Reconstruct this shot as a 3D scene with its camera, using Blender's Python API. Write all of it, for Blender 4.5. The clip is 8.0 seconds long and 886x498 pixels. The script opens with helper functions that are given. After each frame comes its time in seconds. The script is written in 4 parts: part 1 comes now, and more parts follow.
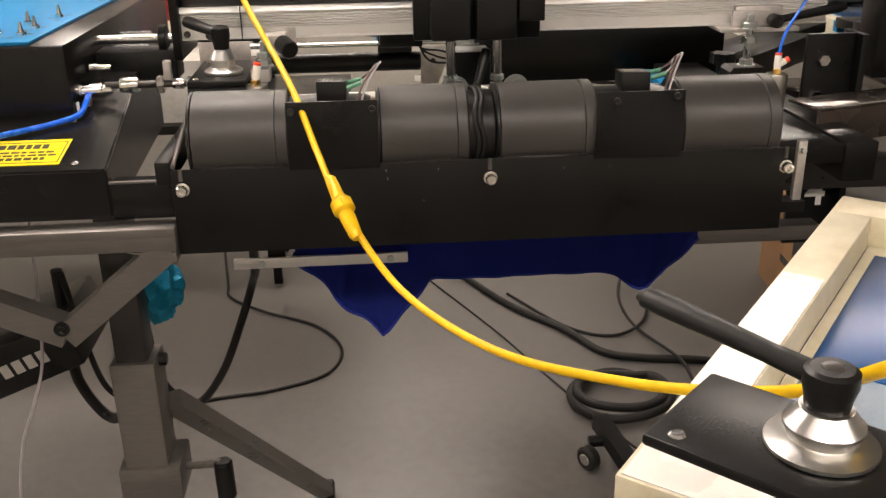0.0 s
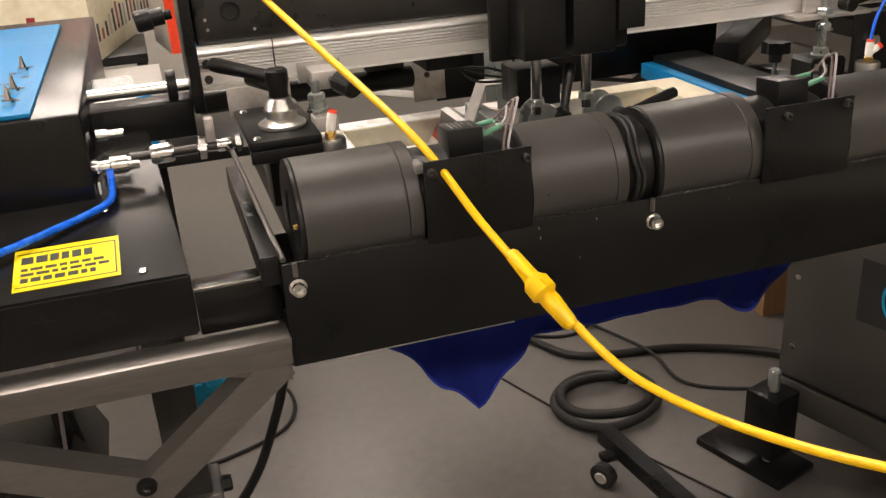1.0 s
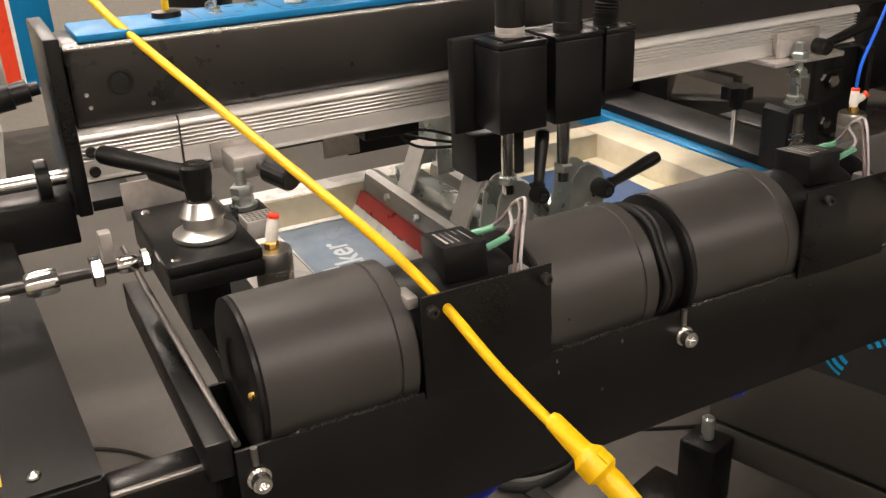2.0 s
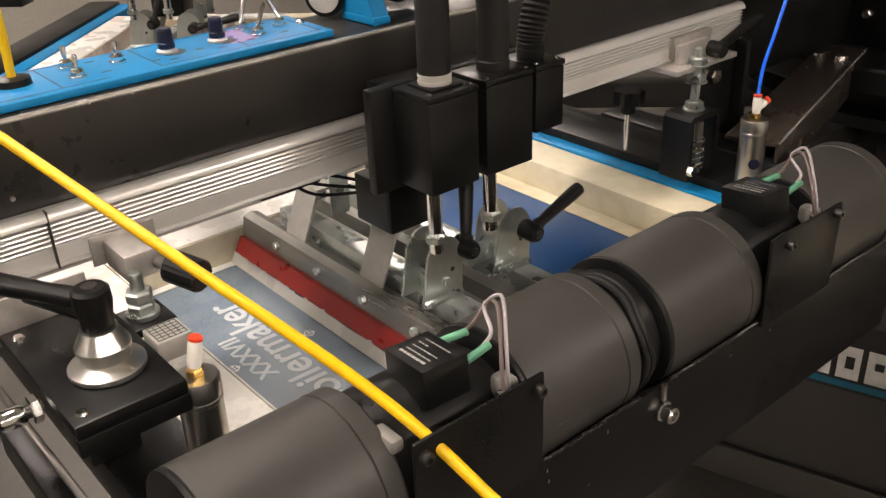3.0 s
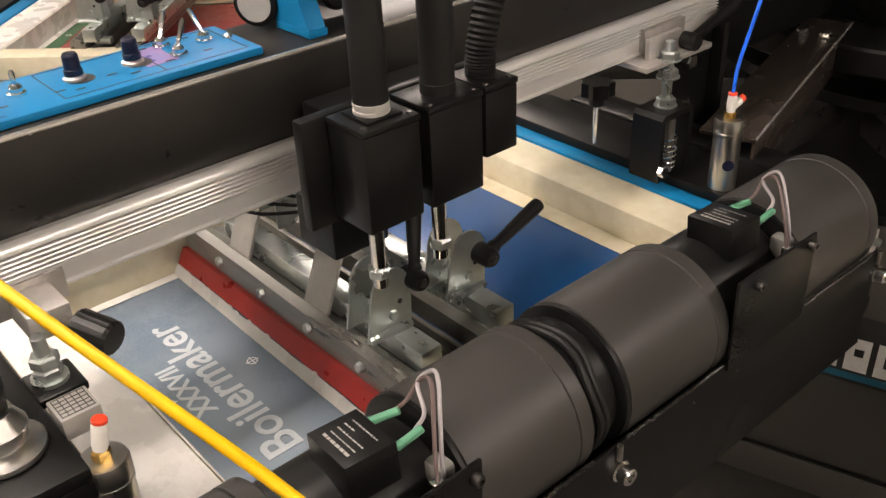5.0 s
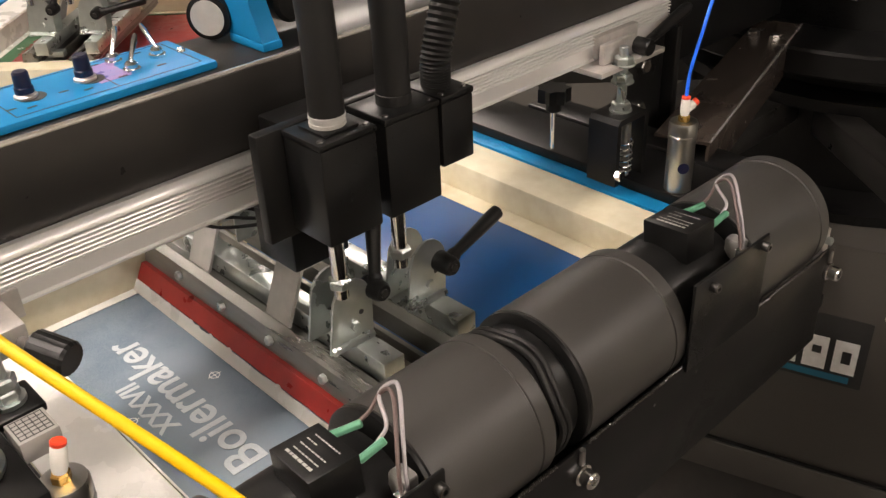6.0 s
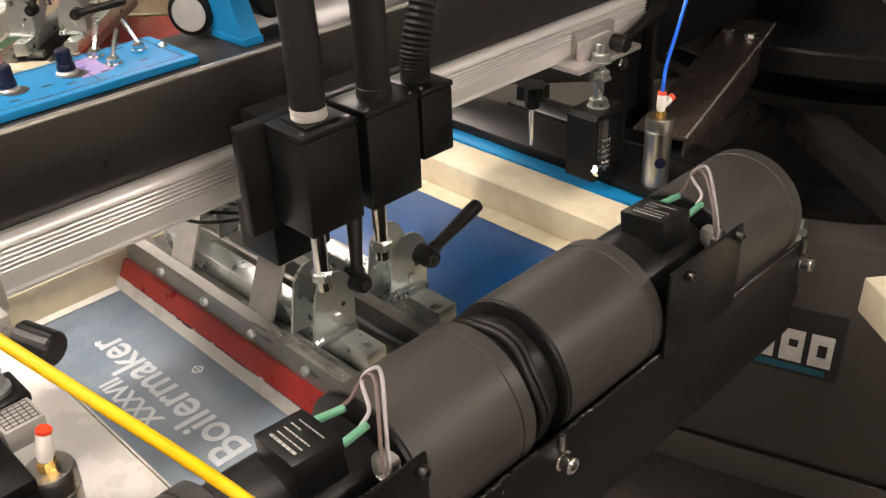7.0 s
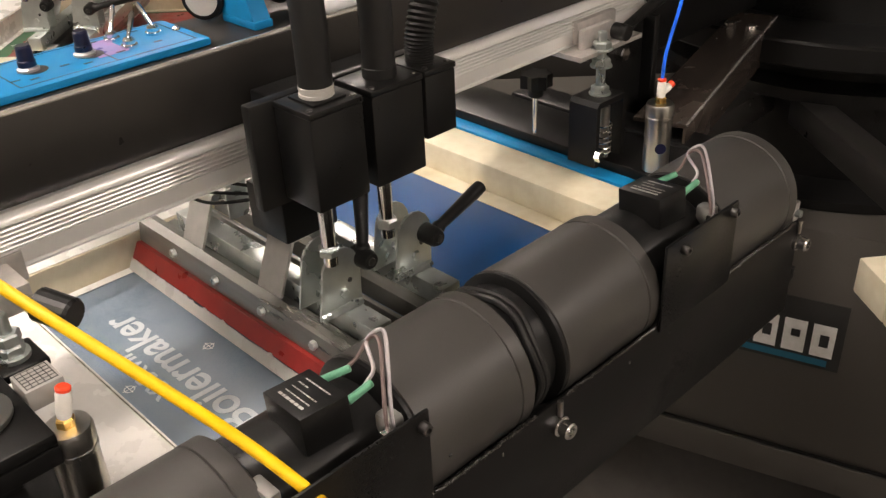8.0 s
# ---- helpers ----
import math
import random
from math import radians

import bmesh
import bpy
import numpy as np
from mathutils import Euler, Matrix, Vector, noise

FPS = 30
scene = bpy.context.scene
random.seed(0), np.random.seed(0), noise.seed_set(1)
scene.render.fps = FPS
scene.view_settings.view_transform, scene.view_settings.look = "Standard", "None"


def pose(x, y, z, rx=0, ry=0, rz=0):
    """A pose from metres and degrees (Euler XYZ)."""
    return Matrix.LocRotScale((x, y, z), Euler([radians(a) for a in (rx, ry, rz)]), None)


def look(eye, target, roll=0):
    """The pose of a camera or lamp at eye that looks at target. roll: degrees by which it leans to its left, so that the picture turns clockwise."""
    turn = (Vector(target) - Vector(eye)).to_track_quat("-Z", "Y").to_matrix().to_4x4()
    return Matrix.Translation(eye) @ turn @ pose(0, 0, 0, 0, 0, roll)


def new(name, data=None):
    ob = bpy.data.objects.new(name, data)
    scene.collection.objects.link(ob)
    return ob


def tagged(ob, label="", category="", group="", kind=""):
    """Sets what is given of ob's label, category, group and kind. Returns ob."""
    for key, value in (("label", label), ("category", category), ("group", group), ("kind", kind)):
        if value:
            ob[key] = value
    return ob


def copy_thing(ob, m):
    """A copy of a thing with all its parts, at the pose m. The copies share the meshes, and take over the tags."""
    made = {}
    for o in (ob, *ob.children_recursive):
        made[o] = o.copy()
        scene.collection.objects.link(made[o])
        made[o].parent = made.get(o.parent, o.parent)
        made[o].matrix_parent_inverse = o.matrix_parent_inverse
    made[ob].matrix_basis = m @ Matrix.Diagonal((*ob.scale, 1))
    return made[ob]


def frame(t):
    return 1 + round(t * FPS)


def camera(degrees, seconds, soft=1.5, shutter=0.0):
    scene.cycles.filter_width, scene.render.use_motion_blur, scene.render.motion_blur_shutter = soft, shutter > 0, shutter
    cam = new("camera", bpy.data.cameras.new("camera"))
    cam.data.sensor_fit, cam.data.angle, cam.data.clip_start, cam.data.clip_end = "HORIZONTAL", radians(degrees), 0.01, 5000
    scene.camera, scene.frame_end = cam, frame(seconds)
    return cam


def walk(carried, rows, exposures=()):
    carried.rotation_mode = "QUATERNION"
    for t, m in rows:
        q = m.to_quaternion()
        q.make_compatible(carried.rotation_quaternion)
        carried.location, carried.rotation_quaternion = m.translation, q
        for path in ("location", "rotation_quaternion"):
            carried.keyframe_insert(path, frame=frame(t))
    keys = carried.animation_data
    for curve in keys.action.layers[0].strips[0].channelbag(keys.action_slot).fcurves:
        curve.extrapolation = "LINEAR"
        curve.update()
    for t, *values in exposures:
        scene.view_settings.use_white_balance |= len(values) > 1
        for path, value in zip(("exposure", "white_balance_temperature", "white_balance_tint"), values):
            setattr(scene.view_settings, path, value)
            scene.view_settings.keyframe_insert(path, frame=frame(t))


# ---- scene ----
cam = camera(51.0, 8.0, soft=1.4)
PATH = [
    (0, (0.277, -1.311, 1.604), (0.419, 0.536, 0.852), -0.9),
    (0.5, (0.091, -1.136, 1.612), (0.375, 0.696, 0.86), -1.5),
    (1, (-0.113, -0.958, 1.63), (0.413, 0.799, 0.832), -3.6),
    (1.5, (-0.139, -0.794, 1.632), (0.533, 0.911, 0.831), -3.4),
    (1.7, (-0.132, -0.73, 1.641), (0.582, 0.956, 0.838), -2.9),
    (2.8, (-0.172, -0.439, 1.709), (0.944, 0.97, 0.831), -2.8),
    (3, (-0.15, -0.419, 1.727), (0.974, 0.955, 0.807), -2.4),
    (3.5, (-0.105, -0.404, 1.738), (1.022, 0.939, 0.776), -1.4),
    (4, (-0.073, -0.372, 1.757), (0.986, 0.992, 0.749), -2.1),
    (4.5, (-0.051, -0.36, 1.768), (1.033, 0.964, 0.734), -2.4),
    (5.8, (-0.037, -0.367, 1.782), (1.079, 0.93, 0.746), -2.8),
    (6, (-0.037, -0.366, 1.782), (1.119, 0.897, 0.748), -2.7),
    (6.5, (-0.044, -0.364, 1.779), (1.149, 0.866, 0.747), -2.3),
    (7, (-0.049, -0.379, 1.778), (1.139, 0.859, 0.75), -2.4),
    (7.5, (-0.057, -0.397, 1.778), (1.132, 0.851, 0.762), -2.7),
    (8, (-0.074, -0.412, 1.768), (1.104, 0.843, 0.749), -2.7),
]
walk(cam, [(t, look(eye, target, roll)) for t, eye, target, roll in PATH], [(0, 0.04), (0.5, 0.05), (1, 0.0), (1.7, 0.0), (3, -0.08), (4, -0.13), (4.7, -0.13), (6, -0.05), (6.5, 0.13), (7, 0.08), (7.5, 0.0), (8, -0.05)])
LAMP = 47.0

# ---------- light ----------
world = bpy.data.worlds.new("world")
scene.world = world
world.use_nodes = True
world.node_tree.nodes["Background"].inputs[0].default_value = (1.0, 0.93, 0.84, 1)
world.node_tree.nodes["Background"].inputs[1].default_value = 0.005


# ---------- materials ----------
def material(name, col, rough=0.5, metal=0.0, col2=None, grain=60.0, blotch=6.0, bump=0.1, rvar=0.12, stretch=None, coat=0.0, dist=0.0005, spec=0.5):
    """Two scales of noise over one base colour, with relief and uneven gloss."""
    m = bpy.data.materials.new(name)
    m.use_nodes = True
    nt = m.node_tree
    b = nt.nodes["Principled BSDF"]
    b.inputs["Metallic"].default_value = metal
    b.inputs["Specular IOR Level"].default_value = spec
    b.inputs["Coat Weight"].default_value = coat
    co = nt.nodes.new("ShaderNodeTexCoord")
    src = co.outputs["Object"]
    mp = nt.nodes.new("ShaderNodeMapping")
    if stretch:
        mp.inputs["Scale"].default_value = stretch
    nt.links.new(src, mp.inputs["Vector"])
    n1 = nt.nodes.new("ShaderNodeTexNoise")
    n1.inputs["Scale"].default_value, n1.inputs["Detail"].default_value = blotch, 5
    n2 = nt.nodes.new("ShaderNodeTexNoise")
    n2.inputs["Scale"].default_value, n2.inputs["Detail"].default_value = grain, 4
    nt.links.new(mp.outputs[0], n1.inputs["Vector"])
    nt.links.new(mp.outputs[0], n2.inputs["Vector"])
    add = nt.nodes.new("ShaderNodeMath")
    add.operation = "MULTIPLY_ADD"
    add.inputs[1].default_value, add.inputs[2].default_value = 0.45, 0.0
    nt.links.new(n2.outputs["Fac"], add.inputs[0])
    sm = nt.nodes.new("ShaderNodeMath")
    sm.operation = "MULTIPLY_ADD"
    sm.inputs[1].default_value = 0.55
    nt.links.new(n1.outputs["Fac"], sm.inputs[0])
    nt.links.new(add.outputs[0], sm.inputs[2])
    ramp = nt.nodes.new("ShaderNodeValToRGB")
    ramp.color_ramp.elements[0].position, ramp.color_ramp.elements[1].position = 0.33, 0.68
    c2 = col2 or tuple(min(1, c * 1.35 + 0.004) for c in col)
    ramp.color_ramp.elements[0].color = (*col, 1)
    ramp.color_ramp.elements[1].color = (*c2, 1)
    nt.links.new(sm.outputs[0], ramp.inputs[0])
    nt.links.new(ramp.outputs[0], b.inputs["Base Color"])
    rr = nt.nodes.new("ShaderNodeMapRange")
    rr.inputs["From Min"].default_value, rr.inputs["From Max"].default_value = 0.3, 0.7
    rr.inputs["To Min"].default_value, rr.inputs["To Max"].default_value = max(0.03, rough - rvar), min(1, rough + rvar)
    nt.links.new(sm.outputs[0], rr.inputs[0])
    nt.links.new(rr.outputs[0], b.inputs["Roughness"])
    if bump:
        bp = nt.nodes.new("ShaderNodeBump")
        bp.inputs["Strength"].default_value, bp.inputs["Distance"].default_value = bump, dist
        nt.links.new(n2.outputs["Fac"], bp.inputs["Height"])
        nt.links.new(bp.outputs[0], b.inputs["Normal"])
    return m


M_SLEEVE = material("grey_powder_coat", (0.034, 0.032, 0.0295), 0.46, 0.0, grain=900, blotch=9, bump=0.25, dist=0.0002)
M_BLACK = material("black_powder_coat", (0.0042, 0.0042, 0.0042), 0.34, 0.0, spec=0.27, grain=700, blotch=7, bump=0.2, dist=0.0002)
M_GLOSS = material("black_gloss_paint", (0.004, 0.0038, 0.0036), 0.24, 0.0, grain=25, blotch=4, bump=0, rvar=0.03, spec=0.3)
M_BEAM = material("dark_bare_steel", (0.04, 0.038, 0.036), 0.3, 0.5, (0.05, 0.047, 0.044), grain=30, blotch=4, bump=0, rvar=0.05)
M_ALU = material("extruded_aluminium", (0.84, 0.83, 0.81), 0.3, 0.5, (0.86, 0.85, 0.83), grain=30, blotch=5, bump=0.0, rvar=0.02)
M_ALUWORN = material("worn_aluminium", (0.45, 0.44, 0.42), 0.42, 0.6, (0.66, 0.61, 0.58), grain=120, blotch=25, bump=0.15, dist=0.0003)
M_STEEL = material("brushed_steel", (0.16, 0.15, 0.14), 0.36, 0.7, grain=220, blotch=8, bump=0.1, stretch=(0.15, 1, 1), dist=0.0003)
M_CHROME = material("bright_steel", (0.72, 0.71, 0.69), 0.16, 1.0, grain=80, blotch=20, bump=0, rvar=0.05)
M_ZINC = material("galvanised_steel", (0.46, 0.49, 0.48), 0.32, 0.9, (0.62, 0.66, 0.64), grain=55, blotch=26, bump=0.12, dist=0.0004)
M_BRASS = material("brass", (0.62, 0.4, 0.12), 0.25, 1.0, grain=80, blotch=20, bump=0.05)
M_PLASTIC = material("black_plastic", (0.005, 0.005, 0.005), 0.36, 0.0, spec=0.3, grain=500, blotch=10, bump=0.25, dist=0.0002)
M_RUBBER = material("black_rubber", (0.008, 0.0078, 0.0075), 0.55, 0.0, spec=0.35, grain=200, blotch=12, bump=0.2, dist=0.0003)
M_BLUE = material("cyan_enamel", (0.007, 0.19, 0.43), 0.42, 0.0, (0.009, 0.2, 0.45), grain=60, blotch=6, bump=0, rvar=0.04, spec=0.18)
M_YELLOW = material("yellow_pvc", (0.86, 0.5, 0.0), 0.42, 0.0, (0.92, 0.58, 0.005), grain=140, blotch=9, bump=0.1, dist=0.0003)
M_CREAM = material("stained_cream_frame", (0.62, 0.55, 0.38), 0.5, 0.0, (0.78, 0.73, 0.57), grain=40, blotch=14, bump=0.15)
M_TAPE = material("white_tape", (0.74, 0.73, 0.69), 0.28, 0.0, (0.86, 0.85, 0.81), grain=28, blotch=11, bump=0.55, dist=0.003)
M_EMUL = material("blue_emulsion_mesh", (0.17, 0.225, 0.29), 0.3, 0.0, (0.22, 0.275, 0.33), grain=1400, blotch=6, bump=0.1, dist=0.0002)
M_INK = material("wet_blue_ink", (0.004, 0.062, 0.21), 0.3, 0.0, (0.005, 0.075, 0.24), grain=30, blotch=5, bump=0.01, rvar=0.03, dist=0.0004)
M_RED = material("red_ink", (0.22, 0.014, 0.012), 0.35, 0.0, (0.31, 0.024, 0.018), grain=70, blotch=22, bump=0.25, dist=0.0006)
M_CLOTH = material("royal_blue_jersey", (0.008, 0.02, 0.24), 0.85, 0.0, (0.012, 0.03, 0.33), grain=900, blotch=8, bump=0.4, dist=0.0004)
M_CYAN = material("cyan_cloth", (0.0, 0.24, 0.42), 0.7, 0.0, grain=300, blotch=20, bump=0.4)
M_CARD = material("brown_cardboard", (0.3, 0.16, 0.07), 0.75, 0.0, (0.4, 0.23, 0.11), grain=80, blotch=6, bump=0.15, stretch=(1, 1, 0.2))
M_FLOOR = material("grey_floor_paint", (0.098, 0.092, 0.085), 0.4, 0.0, (0.142, 0.133, 0.123), grain=26, blotch=1.6, bump=0.12, dist=0.001)
M_WALL = material("off_white_wall", (0.36, 0.34, 0.3), 0.75, 0.0, (0.44, 0.42, 0.38), grain=50, blotch=1.2, bump=0.15, dist=0.001)
M_LABELY = material("yellow_label", (0.86, 0.62, 0.0), 0.35, 0.0, grain=100, blotch=10, bump=0.02)
M_PRINT = material("black_print", (0.02, 0.02, 0.02), 0.5, bump=0)
M_WHITE = material("white_print", (0.78, 0.77, 0.74), 0.5, bump=0)
M_PALE = material("pale_print", (0.47, 0.52, 0.56), 0.45, 0.0, (0.6, 0.64, 0.66), grain=400, blotch=30, bump=0)
M_TEAL = material("teal_print", (0.01, 0.12, 0.2), 0.5, bump=0)
M_CYANPRINT = material("cyan_print", (0.0, 0.3, 0.6), 0.4, bump=0)
M_AIRBLUE = material("blue_air_hose", (0.01, 0.13, 0.75), 0.3, 0.0, grain=100, blotch=10, bump=0.03)
M_WIRE = material("grey_wire", (0.32, 0.3, 0.31), 0.45, bump=0.03)
M_WIREDARK = material("brown_wire", (0.1, 0.07, 0.065), 0.45, bump=0.03)
M_GREEN = material("green_sleeve", (0.1, 0.27, 0.17), 0.3, bump=0.02)
M_REDP = material("red_plastic", (0.8, 0.06, 0.02), 0.35, bump=0.02)
M_WHITEP = material("white_plastic", (0.8, 0.77, 0.7), 0.35, bump=0.03)
M_GREYP = material("grey_plastic", (0.36, 0.35, 0.325), 0.5, bump=0.05)
M_STAIN = material("ink_stained_metal", (0.13, 0.105, 0.085), 0.4, 0.5, (0.27, 0.255, 0.235), grain=70, blotch=16, bump=0.2, dist=0.0004)
M_MACH = material("turned_aluminium", (0.74, 0.73, 0.7), 0.3, 1.0, (0.76, 0.75, 0.72), grain=30, blotch=4, bump=0, rvar=0.03)
M_BROWN = material("brown_tinted_steel", (0.075, 0.06, 0.051), 0.26, 0.6, (0.082, 0.066, 0.056), grain=25, blotch=4, bump=0, rvar=0.03)
M_DULL = material("dull_grey_plastic", (0.17, 0.165, 0.155), 0.5, bump=0.1)
M_CAB = material("satin_black_cabinet", (0.062, 0.057, 0.052), 0.4, 0.0, (0.072, 0.067, 0.06), grain=400, blotch=4, bump=0.08, dist=0.0002)
# brighter metal for the rods that stand in for edge highlights
M_EDGE = material("bright_edge_highlight", (0.72, 0.7, 0.66), 0.26, 0.8, (0.8, 0.78, 0.74), grain=40, blotch=6, bump=0, rvar=0.03)
M_SATIN = material("satin_stainless", (0.5, 0.49, 0.46), 0.3, 1.0, (0.55, 0.54, 0.51), grain=300, blotch=10, bump=0, rvar=0.04, stretch=(1, 1, 0.1))
M_GREENE = material("green_emulsion", (0.05, 0.15, 0.07), 0.45, 0.0, (0.07, 0.19, 0.09), grain=300, blotch=6, bump=0.05)
M_MAGENTA = material("magenta_print", (0.2, 0.2, 0.46), 0.35, 0.0, (0.42, 0.2, 0.42), grain=40, blotch=20, bump=0)
M_HOLDER = material("inky_aluminium", (0.17, 0.165, 0.15), 0.34, 0.75, (0.34, 0.34, 0.315), grain=60, blotch=14, bump=0.1, stretch=(1, 0.15, 1), dist=0.0003)
M_NAVY = material("navy_knob", (0.006, 0.006, 0.025), 0.35, bump=0.05)


# ---------- mesh helpers ----------
def box(bm, x0, x1, y0, y1, z0, z1, bevel=0.0, m=None):
    r = bmesh.ops.create_cube(bm, size=1)
    vs = r["verts"]
    for v in vs:
        v.co = Vector(((x0 + x1) / 2 + v.co.x * (x1 - x0), (y0 + y1) / 2 + v.co.y * (y1 - y0), (z0 + z1) / 2 + v.co.z * (z1 - z0)))
    if bevel:
        es = list({e for v in vs for e in v.link_edges})
        r = bmesh.ops.bevel(bm, geom=es, offset=bevel, segments=2, affect="EDGES", profile=0.5)
        vs = list({v for f in r["faces"] for v in f.verts} | {v for v in vs if v.is_valid})
    if m is not None:
        for v in vs:
            v.co = m @ v.co
    return bm


def lathe(bm, p0, p1, prof, seg=24, smooth=True):
    """A turned body on the axis p0 to p1. prof: (share of the way, radius)."""
    p0, p1 = Vector(p0), Vector(p1)
    ax = p1 - p0
    q = ax.to_track_quat("Z", "Y")
    u, w = q @ Vector((1, 0, 0)), q @ Vector((0, 1, 0))
    rings = []
    for s, r in prof:
        c = p0 + ax * s
        rings.append([bm.verts.new(c + (u * math.cos(2 * math.pi * i / seg) + w * math.sin(2 * math.pi * i / seg)) * max(r, 1e-5)) for i in range(seg)])
    for a, b in zip(rings, rings[1:]):
        for i in range(seg):
            f = bm.faces.new((a[i], a[(i + 1) % seg], b[(i + 1) % seg], b[i]))
            f.smooth = smooth
    bm.faces.new(rings[0][::-1])
    bm.faces.new(rings[-1])
    return bm


def rod(bm, p0, p1, r, seg=16, edge=0.0):
    d = (Vector(p1) - Vector(p0)).length
    e = min(edge / d, 0.3) if d else 0
    prof = [(0, r), (1, r)] if not edge else [(0, r - edge), (e, r), (1 - e, r), (1, r - edge)]
    return lathe(bm, p0, p1, prof, seg)


def glide(pts, n=8):
    """A smooth line through the points."""
    P = [Vector(p) for p in pts]
    P = [P[0] * 2 - P[1], *P, P[-1] * 2 - P[-2]]
    out = []
    for i in range(1, len(P) - 2):
        a, b, c, d = P[i - 1:i + 3]
        for k in range(n):
            t = k / n
            out.append(0.5 * (2 * b + (c - a) * t + (2 * a - 5 * b + 4 * c - d) * t * t + (3 * b - 3 * c + d - a) * t ** 3))
    out.append(P[-2])
    return out


def tube(bm, pts, r, seg=10, n=8, ribs=0.0):
    line = glide(pts, n) if n > 1 else [Vector(p) for p in pts]
    rings, u = [], None
    for i, p in enumerate(line):
        t = (line[min(i + 1, len(line) - 1)] - line[max(i - 1, 0)]).normalized()
        if u is None:
            u = t.orthogonal().normalized()
        u = (u - t * u.dot(t)).normalized()
        w = t.cross(u)
        rr = r + (ribs if i % 2 else 0)
        rings.append([bm.verts.new(p + (u * math.cos(2 * math.pi * k / seg) + w * math.sin(2 * math.pi * k / seg)) * rr) for k in range(seg)])
    for a, b in zip(rings, rings[1:]):
        for k in range(seg):
            bm.faces.new((a[k], a[(k + 1) % seg], b[(k + 1) % seg], b[k])).smooth = True
    bm.faces.new(rings[0][::-1])
    bm.faces.new(rings[-1])
    return bm


def prism(bm, outline, axis, a, b):
    """A flat outline pushed out along an axis from a to b."""
    def at(p, d):
        return {"x": (d, p[0], p[1]), "y": (p[0], d, p[1]), "z": (p[0], p[1], d)}[axis]
    lo = [bm.verts.new(at(p, a)) for p in outline]
    hi = [bm.verts.new(at(p, b)) for p in outline]
    bm.faces.new(lo[::-1])
    bm.faces.new(hi)
    for i in range(len(outline)):
        j = (i + 1) % len(outline)
        bm.faces.new((lo[i], lo[j], hi[j], hi[i]))
    bmesh.ops.recalc_face_normals(bm, faces=bm.faces)
    return bm


def B():
    return bmesh.new()


def mesh_of(name, bm, mat):
    me = bpy.data.meshes.new(name)
    bm.to_mesh(me)
    bm.free()
    me.set_sharp_from_angle(angle=radians(28))
    me.materials.append(mat)
    return me


def part(name, bm, mat, parent, label=""):
    ob = new(name, mesh_of(name, bm, mat))
    ob.parent = parent
    if label:
        ob["label"] = label
    return ob


def thing(name, label, category, group="", kind="", at=(0, 0, 0)):
    ob = new(name)
    ob.empty_display_size = 0.05
    ob.location = at
    return tagged(ob, label, category, group, kind)


def solid(name, bm, mat, label, category="", group="", kind=""):
    return tagged(new(name, mesh_of(name, bm, mat)), label, category, group, kind)


def letters(name, body, size, m, mat, parent, depth=0.0004, spacing=1.0, bold=0.0):
    cu = bpy.data.curves.new(name, "FONT")
    cu.body, cu.size, cu.extrude, cu.space_character = body, size, depth, spacing
    cu.offset = bold
    cu.align_x, cu.align_y = "CENTER", "CENTER"
    tmp = new("tmp_text", cu)
    dg = bpy.context.evaluated_depsgraph_get()
    me = bpy.data.meshes.new_from_object(tmp.evaluated_get(dg))
    me.name = name
    bpy.data.objects.remove(tmp)
    me.transform(m)
    me.materials.clear()
    me.materials.append(mat)
    ob = new(name, me)
    ob.parent = parent
    return ob


def hexbolt(bm, p, d, r, h, seg=6):
    """A hexagon head or nut from p along d."""
    p, d = Vector(p), Vector(d).normalized()
    return lathe(bm, p, p + d * h, [(0, r), (0.8, r), (1, r * 0.85)], seg, False)


def capscrew(bm, p, d, r, h):
    """A socket-head screw with its recess, standing out from p along d."""
    p, d = Vector(p), Vector(d).normalized()
    lathe(bm, p, p + d * h, [(0, r), (0.85, r), (1, r * 0.85), (1.0, r * 0.5), (0.55, r * 0.5), (0.55, 0)], 16)
    return bm


# ---------- the room ----------
bm = B()
box(bm, -4.2, 5.6, -3.6, 6.0, -0.1, 0)
floor = solid("floor", bm, M_FLOOR, "worn grey painted concrete workshop floor", "floor", kind="structure")
for nm, b in (("wall_north", (-4.2, 5.6, 6.0, 6.15, 0, 3.2)), ("wall_south", (-4.2, 5.6, -3.75, -3.6, 0, 3.2)), ("wall_west", (-4.35, -4.2, -3.6, 6.0, 0, 3.2)), ("wall_east", (5.6, 5.75, -3.6, 6.0, 0, 3.2))):
    solid(nm, box(B(), *b), M_WALL, "plain off-white painted workshop wall", "wall", kind="structure")
solid("ceiling", box(B(), -4.35, 5.75, -3.75, 6.15, 3.2, 3.35), M_WALL, "plain off-white workshop ceiling", "ceiling", kind="structure")

